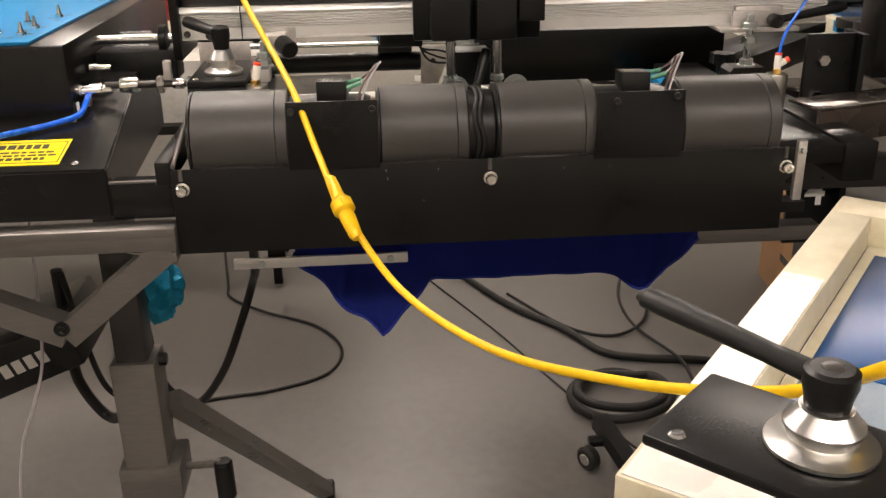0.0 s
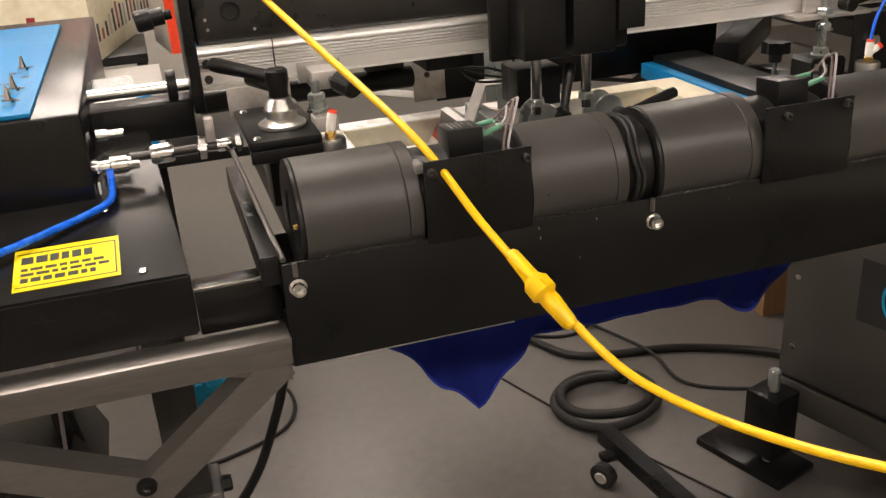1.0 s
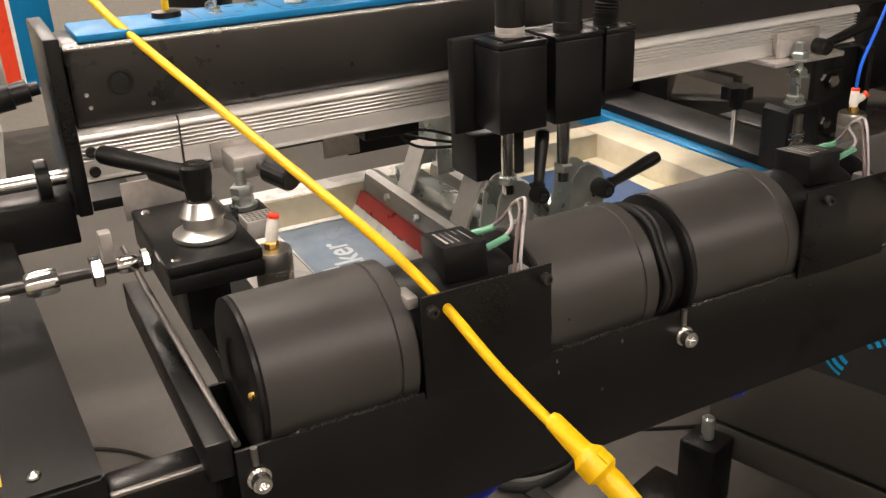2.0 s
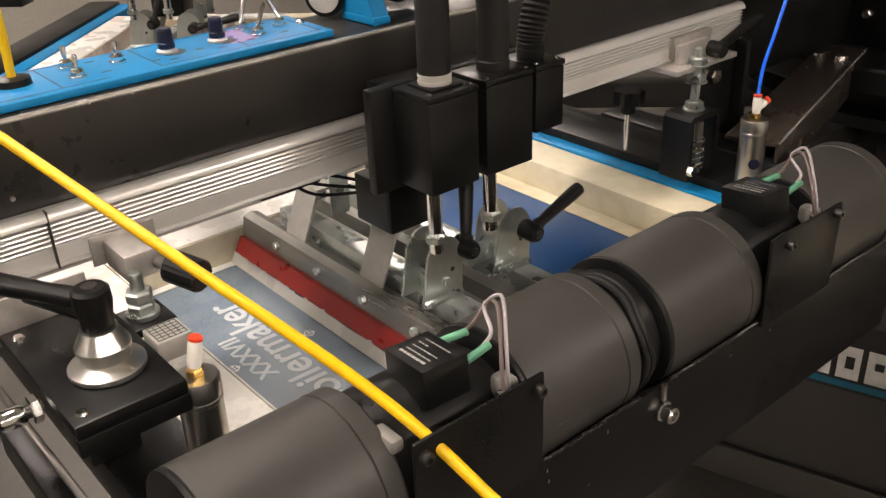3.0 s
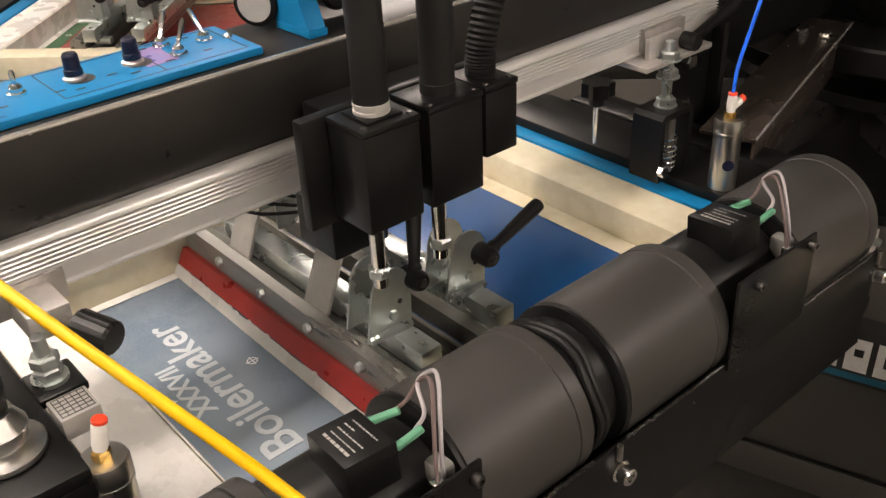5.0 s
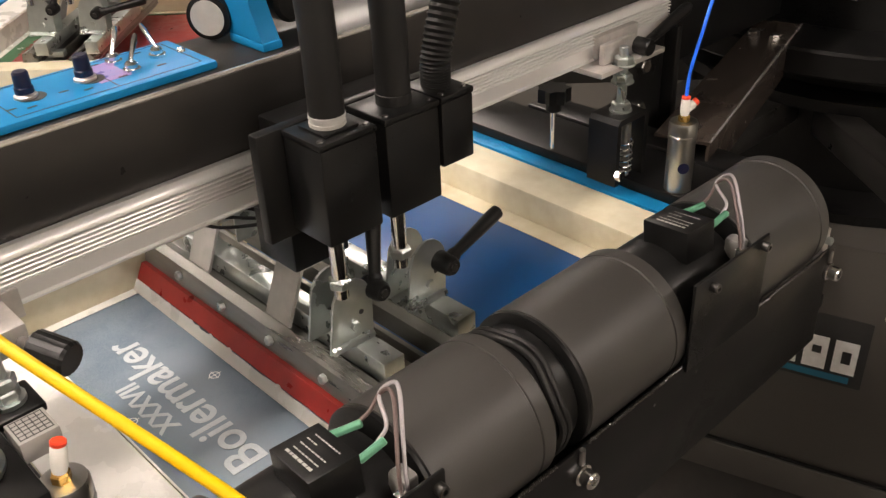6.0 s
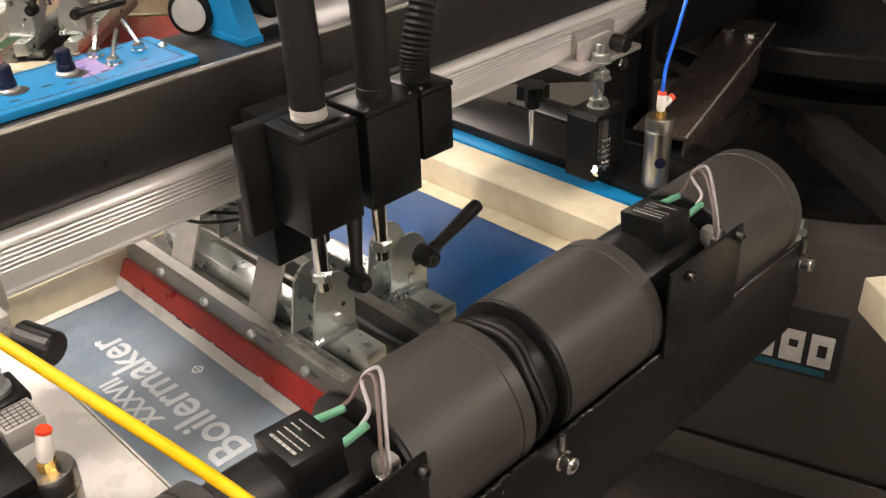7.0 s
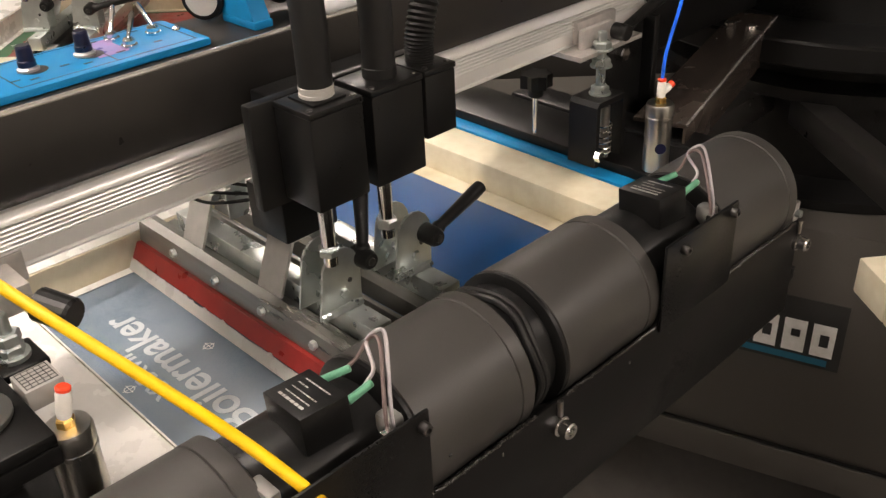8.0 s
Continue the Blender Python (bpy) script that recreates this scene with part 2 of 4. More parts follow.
M_LAMP = bpy.data.materials.new("lit_diffuser")
M_LAMP.use_nodes = True
pb = M_LAMP.node_tree.nodes["Principled BSDF"]
pb.inputs["Base Color"].default_value = (0.9, 0.88, 0.82, 1)
pb.inputs["Emission Color"].default_value = (1.0, 0.865, 0.765, 1)
pb.inputs["Emission Strength"].default_value = LAMP
# fittings are out of view, placed for light; the last brightens the floor behind
LIGHTS = [(-1.7, -2.3), (0.2, -2.3), (2.1, -2.3), (-2.6, 0.7), (-0.25, 0.7), (-2.6, 3.0), (-0.25, 3.0), (2.3, 3.0), (0.4, 4.6)]
for lx, ly in LIGHTS:
    lamp = thing("unseen_ceiling_light", "long white fluorescent ceiling fitting, unseen, switched on", "ceiling light", "ceiling lights")
    part("housing", box(B(), lx - 0.62, lx + 0.62, ly - 0.15, ly + 0.15, 3.13, 3.199, 0.01), M_WHITE, lamp)
    part("diffuser", box(B(), lx - 0.6, lx + 0.6, ly - 0.13, ly + 0.13, 3.105, 3.129, 0.006), M_LAMP, lamp, "glowing opal diffuser")

# ---------- blower bank with the long front panel ----------
CY, CZ, CR = 0.0725, 1.2375, 0.07
bank = thing("blower_bank", "black steel blower bank with four grey cylindrical housings", "blower", at=(0.45, 0, 1.08))
bank.location = (0, 0, 0)
bm = B()
box(bm, -0.016, 0.905, 0.0, 0.004, 1.08, 1.211, 0.0012)
box(bm, -0.016, 0.905, 0.004, 0.15, 1.08, 1.084, 0.0008)
part("front_panel", bm, M_BLACK, bank, "satin black folded steel panel")
part("rear_panel", box(B(), -0.016, 0.905, 0.146, 0.15, 1.085, 1.19, 0.001), M_BLACK, bank)
for x0, x1 in ((0.156, 0.287), (0.606, 0.737)):
    part("cover_plate", box(B(), x0, x1, -0.0035, -0.0002, 1.205, 1.305, 0.0008), M_BLACK, bank, "upright black cover plate")
for x0, x1 in ((0.016, 0.156), (0.29, 0.42), (0.466, 0.612), (0.742, 0.893)):
    d = x1 - x0
    hs = part("housing", lathe(B(), (x0, CY, CZ), (x1, CY, CZ), [(0, CR - 0.004), (0.012, CR), (0.86, CR), (0.868, CR - 0.0012), (0.876, CR + 0.0004), (0.985, CR + 0.0004), (1, CR - 0.002), (1, CR - 0.009), (0.9, CR - 0.012)], 64), M_SLEEVE, bank, "grey powder-coated cylindrical housing")
    part("end_ring", lathe(B(), (x0 - 0.005, CY, CZ), (x0 - 0.0003, CY, CZ), [(0.6, 0.03), (0.1, 0.034), (0, CR - 0.003), (0.2, CR - 0.0005), (1, CR - 0.0005)], 48), M_PLASTIC, hs, "black end ring")
    sc = B()
    lathe(sc, (x0 - 0.0048, CY - 0.05, CZ + 0.0065), (x0 - 0.0095, CY - 0.05, CZ + 0.0065), [(0, 0.0035), (0.7, 0.0035), (1, 0.002)], 12)
    part("screw", sc, M_BRASS, hs, "small brass screw")
# the motors between the housings, with a weld bead along the panel's edge
for x0, x1 in ((0.15, 0.278), (0.418, 0.4625), (0.604, 0.728)):
    part("motor", lathe(B(), (x0, CY, CZ), (x1, CY, CZ), [(0, 0.056), (0.08, 0.06), (0.92, 0.06), (1, 0.056)], 48), M_PLASTIC, bank, "black motor body")
for x in (0.432, 0.4395):
    part("cable", tube(B(), [(x + 0.003 * math.sin(k * 1.7), CY + 0.0635 * math.cos(radians(a)), CZ + 0.0635 * math.sin(radians(a))) for k, a in enumerate(range(20, 240, 20))], 0.0035, 8, 5), M_RUBBER, bank, "black cable bent round the motor")
rng = random.Random(4)
for x0, x1 in ((0.03, 0.15), (0.29, 0.42), (0.46, 0.606), (0.742, 0.893)):
    n = int((x1 - x0) / 0.003)
    bm = tube(B(), [(x0 + 0.003 * k, 0.0008 + rng.uniform(-0.0009, 0.0009), 1.2113 + rng.uniform(-0.0009, 0.0009)) for k in range(n + 1)], 0.0011, 6, 2, 0.0011)
    part("weld_bead", bm, M_BEAM, bank, "rough weld bead")
for x in (0.0, 0.45, 0.902):
    bm = B()
    lathe(bm, (x, 0, 1.182), (x, -0.004, 1.182), [(0, 0.0105), (1, 0.0105)], 20)
    capscrew(bm, (x, -0.004, 1.182), (0, -1, 0), 0.0085, 0.012)
    part("bolt", bm, M_CHROME, bank, "bright socket-head bolt")
    part("stem", rod(B(), (x - 0.001, -0.002, 1.195), (x - 0.001, -0.002, 1.212), 0.003, 8), M_STEEL, bank)
for x, z in ((0.279, 1.293), (0.724, 1.297), (0.634, 1.292), (0.164, 1.292)):
    part("cover_screw", capscrew(B(), (x, -0.0035, z), (0, -1, 0), 0.0052, 0.008), M_BEAM, bank)
for x, z in ((0.56, 1.192), (0.63, 1.192), (0.31, 1.24), (0.35, 1.15)):
    part("rivet", lathe(B(), (x, -0.0002, z), (x, -0.0012, z), [(0, 0.002), (1, 0.0014)], 10), M_PRINT, bank)
part("end_bar", box(B(), 0.9052, 0.95, 0.015, 0.045, 1.1, 1.118, 0.001), M_BLACK, bank)
tab = part("end_tab", box(B(), 0.93, 0.944, 0.02, 0.03, 1.1182, 1.214, 0.001), M_ALUWORN, bank, "bare aluminium tab")
part("tab_screw", hexbolt(B(), (0.937, 0.02, 1.2), (0, -1, 0), 0.005, 0.007), M_ZINC, tab)
# capacitors with their leads
for cx in (0.2, 0.652):
    t = Matrix.Translation((cx + 0.025, 0.062, 1.306)) @ Matrix.Rotation(radians(-4), 4, "Z") @ Matrix.Rotation(radians(-6), 4, "X")
    cap = part("capacitor", box(B(), -0.024, 0.019, -0.027, 0.027, -0.018, 0.016, 0.0012, t), M_PLASTIC, bank, "small black box capacitor with pale printing")
    rb = random.Random(int(cx * 100))
    for row in range(5):
        y = -0.017
        while y < 0.014:
            w = rb.uniform(0.002, 0.006)
            hh = 0.0024 if row == 0 else 0.0011
            xx = -0.016 + row * 0.0062
            if row != 3 or y > 0:
                part("print", box(B(), xx, xx + hh, y, min(y + w, 0.019), 0.0161, 0.0163, 0, t), M_GREYP, cap)
            y += w + 0.0011
    for k, (mat, dx) in enumerate(((M_WIREDARK, 0.0), (M_WIRE, 0.006))):
        part("lead", tube(B(), [(cx + 0.058 + dx, 0.012, 1.287), (cx + 0.06 + dx, 0.016, 1.305), (cx + 0.07 + dx, 0.028, 1.325), (cx + 0.084 + dx, 0.045, 1.342 + 0.003 * k), (cx + 0.088 + dx, 0.056, 1.344 + 0.003 * k), (cx + 0.084, 0.062, 1.338), (cx + 0.073, 0.062 - 0.02 * k, 1.328), (cx + 0.062, 0.066 - 0.026 * k, 1.32)], 0.0017, 8), mat, bank)
        part("connector", rod(B(), (cx + 0.044, 0.076 - 0.036 * k, 1.314), (cx + 0.066, 0.062 - 0.026 * k, 1.322), 0.0034, 10, 0.001), M_GREEN, bank, "clear green crimp sleeve")
    part("clip", box(B(), cx + 0.05, cx + 0.06, 0.002, 0.014, 1.275, 1.296, 0.002), M_CHROME, bank)
    part("opening", lathe(B(), (cx + 0.088, CY, CZ), (cx + 0.0895, CY, CZ), [(0, 0.0665), (1, 0.0665)], 40), M_PRINT, bank)
    part("terminal", box(B(), cx + 0.062, cx + 0.078, 0.014, 0.034, 1.272, 1.296, 0.004), M_DULL, bank, "grey plastic terminal")

# ---------- print arm ----------
arm = thing("print_arm", "dark steel print arm beam with blue control panel on top", "print arm")
part("beam", box(B(), -0.048, 1.75, 0.4, 0.52, 1.385, 1.4755, 0.007), M_BEAM, arm, "dark steel box beam")
prof = [(0.3995, 1.333), (0.3885, 1.333), (0.3876, 1.334), (0.3878, 1.3356), (0.3905, 1.3372), (0.3908, 1.3536), (0.3965, 1.354)]
for k in range(5):
    z = 1.3552 + k * 0.0045
    prof += [(0.3965, z), (0.3893, z + 0.0003), (0.389, z + 0.0008), (0.3896, z + 0.0019), (0.391, z + 0.0023), (0.3965, z + 0.0025)]
prof += [(0.3965, 1.3785), (0.3868, 1.379), (0.3852, 1.3802), (0.3856, 1.3835), (0.388, 1.387), (0.3925, 1.3895), (0.3995, 1.3895)]
bm = B()
prism(bm, prof, "x", -0.05, 1.13)
part("rail", bm, M_ALU, arm, "ribbed aluminium guide rail")
# thin bright rod puts the highlight on the beam's bare-steel edge
part("edge_highlight", rod(B(), (-0.046, 0.4022, 1.4733), (1.3, 0.4022, 1.4734), 0.0029, 12), M_EDGE, arm, "bright bare-steel edge with its highlight built in")
part("seam", box(B(), 0.0547, 0.0561, 0.3852, 0.3935, 1.3328, 1.3898), M_PRINT, arm)
part("end_plate", box(B(), -0.066, -0.0505, 0.375, 0.54, 1.3, 1.49, 0.002), M_BLACK, arm, "black steel end plate")
part("socket", lathe(B(), (0.004, 0.4, 1.434), (0.004, 0.397, 1.434), [(0, 0.0145), (0.7, 0.0145), (1, 0.012), (0.2, 0.009), (0.2, 0)], 32), M_RUBBER, arm, "black rubber grommet")
pan = part("control_panel", box(B(), -0.03, 0.393, 0.4115, 0.508, 1.476, 1.4845, 0.003), M_BLUE, arm, "bright blue enamelled control panel")
for x, y, w in ((0.2, 0.42, 0.18), (0.2, 0.5, 0.18), (0.05, 0.42, 0.1), (0.05, 0.5, 0.1)):
    part("line", box(B(), x, x + w, y, y + 0.0012, 1.4846, 1.4848), M_PRINT, pan)
for x in (0.105, 0.2, 0.295, 0.38):
    part("line", box(B(), x, x + 0.0012, 0.42, 0.5, 1.4846, 1.4848), M_PRINT, pan)

part("print", box(B(), 0.287, 0.318, 0.44, 0.492, 1.4846, 1.4847), M_MAGENTA, pan, "faded magenta print")
for x, y in ((0.2, 0.44), (0.215, 0.432), (0.25, 0.446), (0.268, 0.434), (0.305, 0.44), (0.345, 0.44), (0.345, 0.49), (0.3, 0.49), (0.15, 0.44), (0.09, 0.49), (0.15, 0.485)):
    part("mark", box(B(), x, x + 0.009, y, y + 0.003, 1.4849, 1.4851), M_PRINT, pan)

# rear rail of the arm, hung behind the beam
rear = thing("rear_rail", "black rear rail with bright rod and bare end plate", "rail")
part("tube", rod(B(), (-0.04, 0.9, 1.19), (0.4, 0.9, 1.19), 0.022, 24, 0.003), M_BLACK, rear)
part("rod", rod(B(), (-0.04, 0.88, 1.236), (0.5, 0.88, 1.236), 0.0055, 14), M_CHROME, rear, "bright ground rod")
part("plate", box(B(), 0.4002, 0.47, 0.896, 0.902, 1.135, 1.225, 0.001), M_ALUWORN, rear, "bare aluminium end plate")
part("plate_screw", capscrew(B(), (0.43, 0.896, 1.19), (0, -1, 0), 0.006, 0.006), M_BEAM, rear)
# black sheet added in place of unidentified dark things behind the arm
part("rear_panel", box(B(), 0.4605, 1.15, 0.93, 0.936, 1.12, 1.262, 0.002), M_BLACK, rear, "satin black sheet added for the dark background")
part("hanger", box(B(), 0.3, 0.38, 0.885, 0.915, 1.2125, 1.2998, 0.002), M_BLACK, rear)
part("hanger_arm", box(B(), 0.3, 0.38, 0.45, 0.915, 1.3, 1.33, 0.002), M_BLACK, rear)
part("hanger_block", box(B(), 0.31, 0.37, 0.45, 0.5, 1.3302, 1.3848, 0.002), M_BLACK, rear)

# ---------- screen frame ----------
screen = thing("printing_screen", "cream-taped printing screen with blue emulsion and wet ink", "printing screen")
for nm, b in (("frame_bar", (0.862, 0.935, 0.17, 0.755, 1.1, 1.15)), ("frame_bar", (0.115, 0.2, 0.17, 0.755, 1.1, 1.15)), ("frame_bar", (0.2, 0.862, 0.7, 0.755, 1.1, 1.15)), ("frame_bar", (0.2, 0.862, 0.17, 0.225, 1.1, 1.15))):
    part(nm, box(B(), *b, 0.003), M_CREAM, screen)
part("mesh", box(B(), 0.2, 0.862, 0.225, 0.7, 1.1, 1.1015), M_TAPE, screen, "mesh bordered with white tape")
part("emulsion", box(B(), 0.214, 0.84, 0.25, 0.69, 1.1017, 1.1025), M_EMUL, screen, "slate-blue emulsion")
part("ink", box(B(), 0.47, 0.847, 0.27, 0.684, 1.1027, 1.105, 0.001), M_INK, screen, "glossy wet blue ink")

# ---------- centre column of the press ----------
hub = thing("press_base", "black sheet-steel centre base of the press", "press base")
hm = Matrix(((0.3007, 0.9537, 0, 1.36), (-0.9537, 0.3007, 0, 0.86), (0, 0, 1, 0), (0, 0, 0, 1)))
part("cabinet", box(B(), 0, 1.18, 0, 1.08, 0.265, 0.83, 0.004, hm), M_CAB, hub, "black cabinet panel")
part("skirt", box(B(), -0.004, 1.184, -0.012, 1.07, 0.175, 0.2605, 0.004, hm), M_CAB, hub)

# ---------- control box on the steel stand ----------
cbx = thing("control_box", "glossy black control box with yellow warning label", "control box")
bm = B()
prism(bm, [(0.03, 1.13), (0.03, 1.207), (0.6, 1.322), (0.6, 1.13)], "x", -0.75, -0.113)
for v in bm.verts:
    if v.co.x > -0.2:
        v.co.x -= 0.06 * (v.co.y - 0.03)
bmesh.ops.bevel(bm, geom=bm.edges[:], offset=0.003, segments=2, affect="EDGES")
part("lower_case", bm, M_GLOSS, cbx)
part("upper_case", box(B(), -0.75, -0.207, 0.225, 1.05, 1.18, 1.357, 0.004), M_GLOSS, cbx)
for x, z in ((0.295, 1.197), (0.297, 1.184), (0.372, 1.196)):
    part("paint_chip", box(B(), x, x + 0.0015, -0.0009, -0.0002, z, z + 0.004, 0.0003), M_DULL, bank)
part("side_arm", box(B(), -0.038, -0.0165, 0.004, 0.36, 1.186, 1.222, 0.002), M_BLACK, bank)
part("side_rod", rod(B(), (-0.012, 0.006, 1.214), (-0.03, 0.36, 1.262), 0.0035, 10), M_STEEL, bank, "thin bright steel rod")
part("clip", box(B(), 0.152, 0.164, 0.018, 0.045, 1.284, 1.296, 0.003, Matrix.Translation((0, 0, 0))), M_DULL, bank)
C45 = Vector((2.05, 0.46, 0))


def turned(deg):
    """A turn about the centre of the press."""
    return Matrix.Translation(C45) @ Matrix.Rotation(radians(deg), 4, "Z") @ Matrix.Translation(-C45)


# ---------- fittings of the control panel ----------
for i, (x, y) in enumerate(((0.226, 0.462), (0.282, 0.462))):
    kn = part("knob", lathe(B(), (x, y, 1.4893), (x, y, 1.509), [(0, 0.0085), (0.25, 0.0085), (0.3, 0.0076), (0.9, 0.0072), (1, 0.006)], 20), M_NAVY, arm, "dark blue plastic dial knob")
    part("washer", lathe(B(), (x, y, 1.4846), (x, y, 1.4892), [(0, 0.0105), (0.5, 0.0105), (1, 0.007)], 20), M_ALUWORN, kn)
    part("scale", lathe(B(), (x + 0.004, y - 0.004, 1.4846), (x + 0.004, y - 0.004, 1.4849), [(0, 0.0125), (1, 0.0125)], 24), M_PRINT, kn)
for x, y, dx, dy in ((0.322, 0.484, 0.012, 0.008), (0.323, 0.449, 0.013, 0.006), (0.36, 0.468, -0.006, 0.012), (0.131, 0.48, 0.0, 0.0), (0.127, 0.44, 0.0, 0.0), (0.174, 0.462, 0.0, 0.0)):
    sw = part("toggle_switch", lathe(B(), (x, y, 1.4846), (x, y, 1.494), [(0, 0.0085), (0.3, 0.0085), (0.32, 0.0062), (0.75, 0.0062), (1, 0.0045)], 12), M_CHROME, arm, "chrome toggle switch")
    part("lever", lathe(B(), (x, y, 1.4935), (x + dx, y + dy, 1.516 if dx else 1.507), [(0, 0.0018), (0.8, 0.0029), (1, 0.0018)], 10), M_CHROME, sw)
part("panel_screw", lathe(B(), (0.383, 0.463, 1.4846), (0.383, 0.463, 1.4885), [(0, 0.0048), (0.6, 0.0042), (1, 0.002)], 12), M_CHROME, arm)
part("hose_socket", lathe(B(), (0.077, 0.468, 1.4846), (0.077, 0.468, 1.492), [(0, 0.017), (0.8, 0.016), (1, 0.01)], 24), M_PLASTIC, arm, "black round hose socket")
part("air_line", tube(B(), [(0.077, 0.468, 1.49), (0.078, 0.468, 1.56), (0.072, 0.47, 1.72), (0.05, 0.48, 1.95), (0.0, 0.5, 2.3)], 0.0042, 10), M_YELLOW, arm, "thin yellow air line")
# regulator block, gauge and hand wheel behind the panel
blk = B()
box(blk, 0.446, 0.47, 0.413, 0.475, 1.476, 1.485, 0.002)
prism(blk, [(0.415, 1.485), (0.43, 1.52), (0.43, 1.62), (0.475, 1.62), (0.475, 1.485)], "x", 0.447, 0.468)
box(blk, 0.468, 0.56, 0.47, 0.5, 1.5, 1.62, 0.003)
part("valve_block", blk, M_BLUE, arm, "bright blue valve block")
gq = part("gauge", lathe(B(), (0.43, 0.485, 1.502), (0.473, 0.515, 1.502), [(0, 0.019), (0.02, 0.0235), (0.16, 0.0245), (0.2, 0.022), (0.75, 0.022), (1, 0.017)], 32), M_PLASTIC, arm, "round black-cased pressure gauge")
part("dial", lathe(B(), (0.4298, 0.4849, 1.502), (0.4292, 0.4845, 1.502), [(0, 0.0185), (1, 0.0185)], 32), M_GREYP, gq, "pale grey dial face")
part("handwheel", lathe(B(), (0.5, 0.43, 1.513), (0.5, 0.47, 1.513), [(0, 0.018), (0.1, 0.022), (0.6, 0.022), (1, 0.016)], 20), M_PLASTIC, arm, "black ribbed adjusting knob")
for z in (1.372, 1.35):
    part("rail_screw", capscrew(B(), (-0.04, 0.388, z - 0.006), (0, -1, 0), 0.006, 0.004), M_BEAM, arm)
for x, z in ((-0.03, 1.41), (-0.032, 1.424), (0.035, 1.405)):
    part("screw", lathe(B(), (x, 0.4, z), (x, 0.398, z), [(0, 0.0025), (1, 0.0018)], 10), M_ALUWORN, arm)
# the end knob and cross bar to the stand
part("end_knob", lathe(B(), (-0.075, 0.42, 1.435), (-0.125, 0.42, 1.428), [(0, 0.007), (0.2, 0.007), (0.22, 0.012), (0.55, 0.012), (0.56, 0.015), (0.95, 0.015), (1, 0.012)], 24), M_PLASTIC, arm, "black plastic end knob")
part("cross_bar", box(B(), -0.25, -0.0665, 0.4, 0.46, 1.262, 1.315, 0.003), M_BLACK, arm)
part("guide_rod", rod(B(), (-0.25, 0.43, 1.332), (-0.066, 0.43, 1.332), 0.0085, 20), M_CHROME, arm, "bright ground guide rod")
part("rod_collar", lathe(B(), (-0.098, 0.43, 1.332), (-0.084, 0.43, 1.332), [(0, 0.022), (0.1, 0.024), (0.9, 0.024), (1, 0.022)], 24), M_PLASTIC, arm)
part("hanger", box(B(), 1.3, 1.75, 0.5, 0.58, 1.2, 1.384, 0.004), M_BLACK, arm)

# ---------- squeegee carriage ----------
car = thing("squeegee_carriage", "black squeegee carriage with two air hoses and corrugated hose", "squeegee carriage")
part("back_plate", box(B(), 0.386, 0.606, 0.303, 0.317, 1.335, 1.4475, 0.003), M_BLACK, car)
part("slide_block", box(B(), 0.44, 0.59, 0.3172, 0.3848, 1.345, 1.43, 0.003), M_BLACK, car)
for x0, x1, z0 in ((0.414, 0.478, 1.343), (0.489, 0.556, 1.343), (0.56, 0.603, 1.372)):
    cb = part("valve_box", box(B(), x0, x1, 0.246, 0.3028, z0, 1.44, 0.0022), M_PLASTIC, car, "matt black valve box")
    part("lid", box(B(), x0 - 0.0008, x1 + 0.0008, 0.2452, 0.3028, 1.4402, 1.4465, 0.0015), M_PLASTIC, cb)
    for sx in (x0 + 0.006, x1 - 0.006):
        part("lid_screw", lathe(B(), (sx, 0.253, 1.4466), (sx, 0.253, 1.4482), [(0, 0.0034), (1, 0.0026)], 12), M_BEAM, cb)
part("nipple", lathe(B(), (0.446, 0.275, 1.4467), (0.446, 0.275, 1.464), [(0, 0.0165), (0.18, 0.0165), (0.2, 0.0172), (0.38, 0.0172), (0.4, 0.0165), (0.58, 0.0165), (0.6, 0.0172), (0.78, 0.0172), (0.8, 0.0165), (1, 0.015)], 24), M_GREYP, car, "pale ringed hose ferrule with print")
part("collar", box(B(), 0.426, 0.466, 0.255, 0.295, 1.4466, 1.4495, 0.001), M_BLACK, car)
part("hose", tube(B(), [(0.446, 0.275, 1.46), (0.446, 0.276, 1.55), (0.445, 0.29, 1.7), (0.44, 0.3, 1.9), (0.43, 0.31, 2.2)], 0.0168, 20, 8), M_RUBBER, car, "thick black air hose")
part("nipple", lathe(B(), (0.525, 0.275, 1.4467), (0.525, 0.275, 1.458), [(0, 0.0175), (0.9, 0.0175), (1, 0.016)], 24), M_RUBBER, car)
part("hose", tube(B(), [(0.525, 0.275, 1.45), (0.525, 0.276, 1.55), (0.525, 0.29, 1.7), (0.52, 0.3, 1.9), (0.51, 0.31, 2.2)], 0.0168, 20, 8), M_RUBBER, car, "thick black air hose")
part("corrugated_hose", tube(B(), [(0.58, 0.275, 1.445), (0.584, 0.276, 1.48), (0.612, 0.28, 1.55), (0.65, 0.28, 1.64), (0.665, 0.3, 1.8), (0.65, 0.33, 2.1)], 0.0135, 16, 22, 0.0022), M_RUBBER, car, "corrugated black flexible hose")
for x in (0.448, 0.529):
    part("piston_rod", rod(B(), (x, 0.287, 1.255), (x, 0.287, 1.336), 0.008, 20), M_CHROME, car, "polished steel piston rod")
    part("rod_nut", hexbolt(B(), (x, 0.287, 1.268), (0, 0, 1), 0.0125, 0.01), M_ZINC, car)
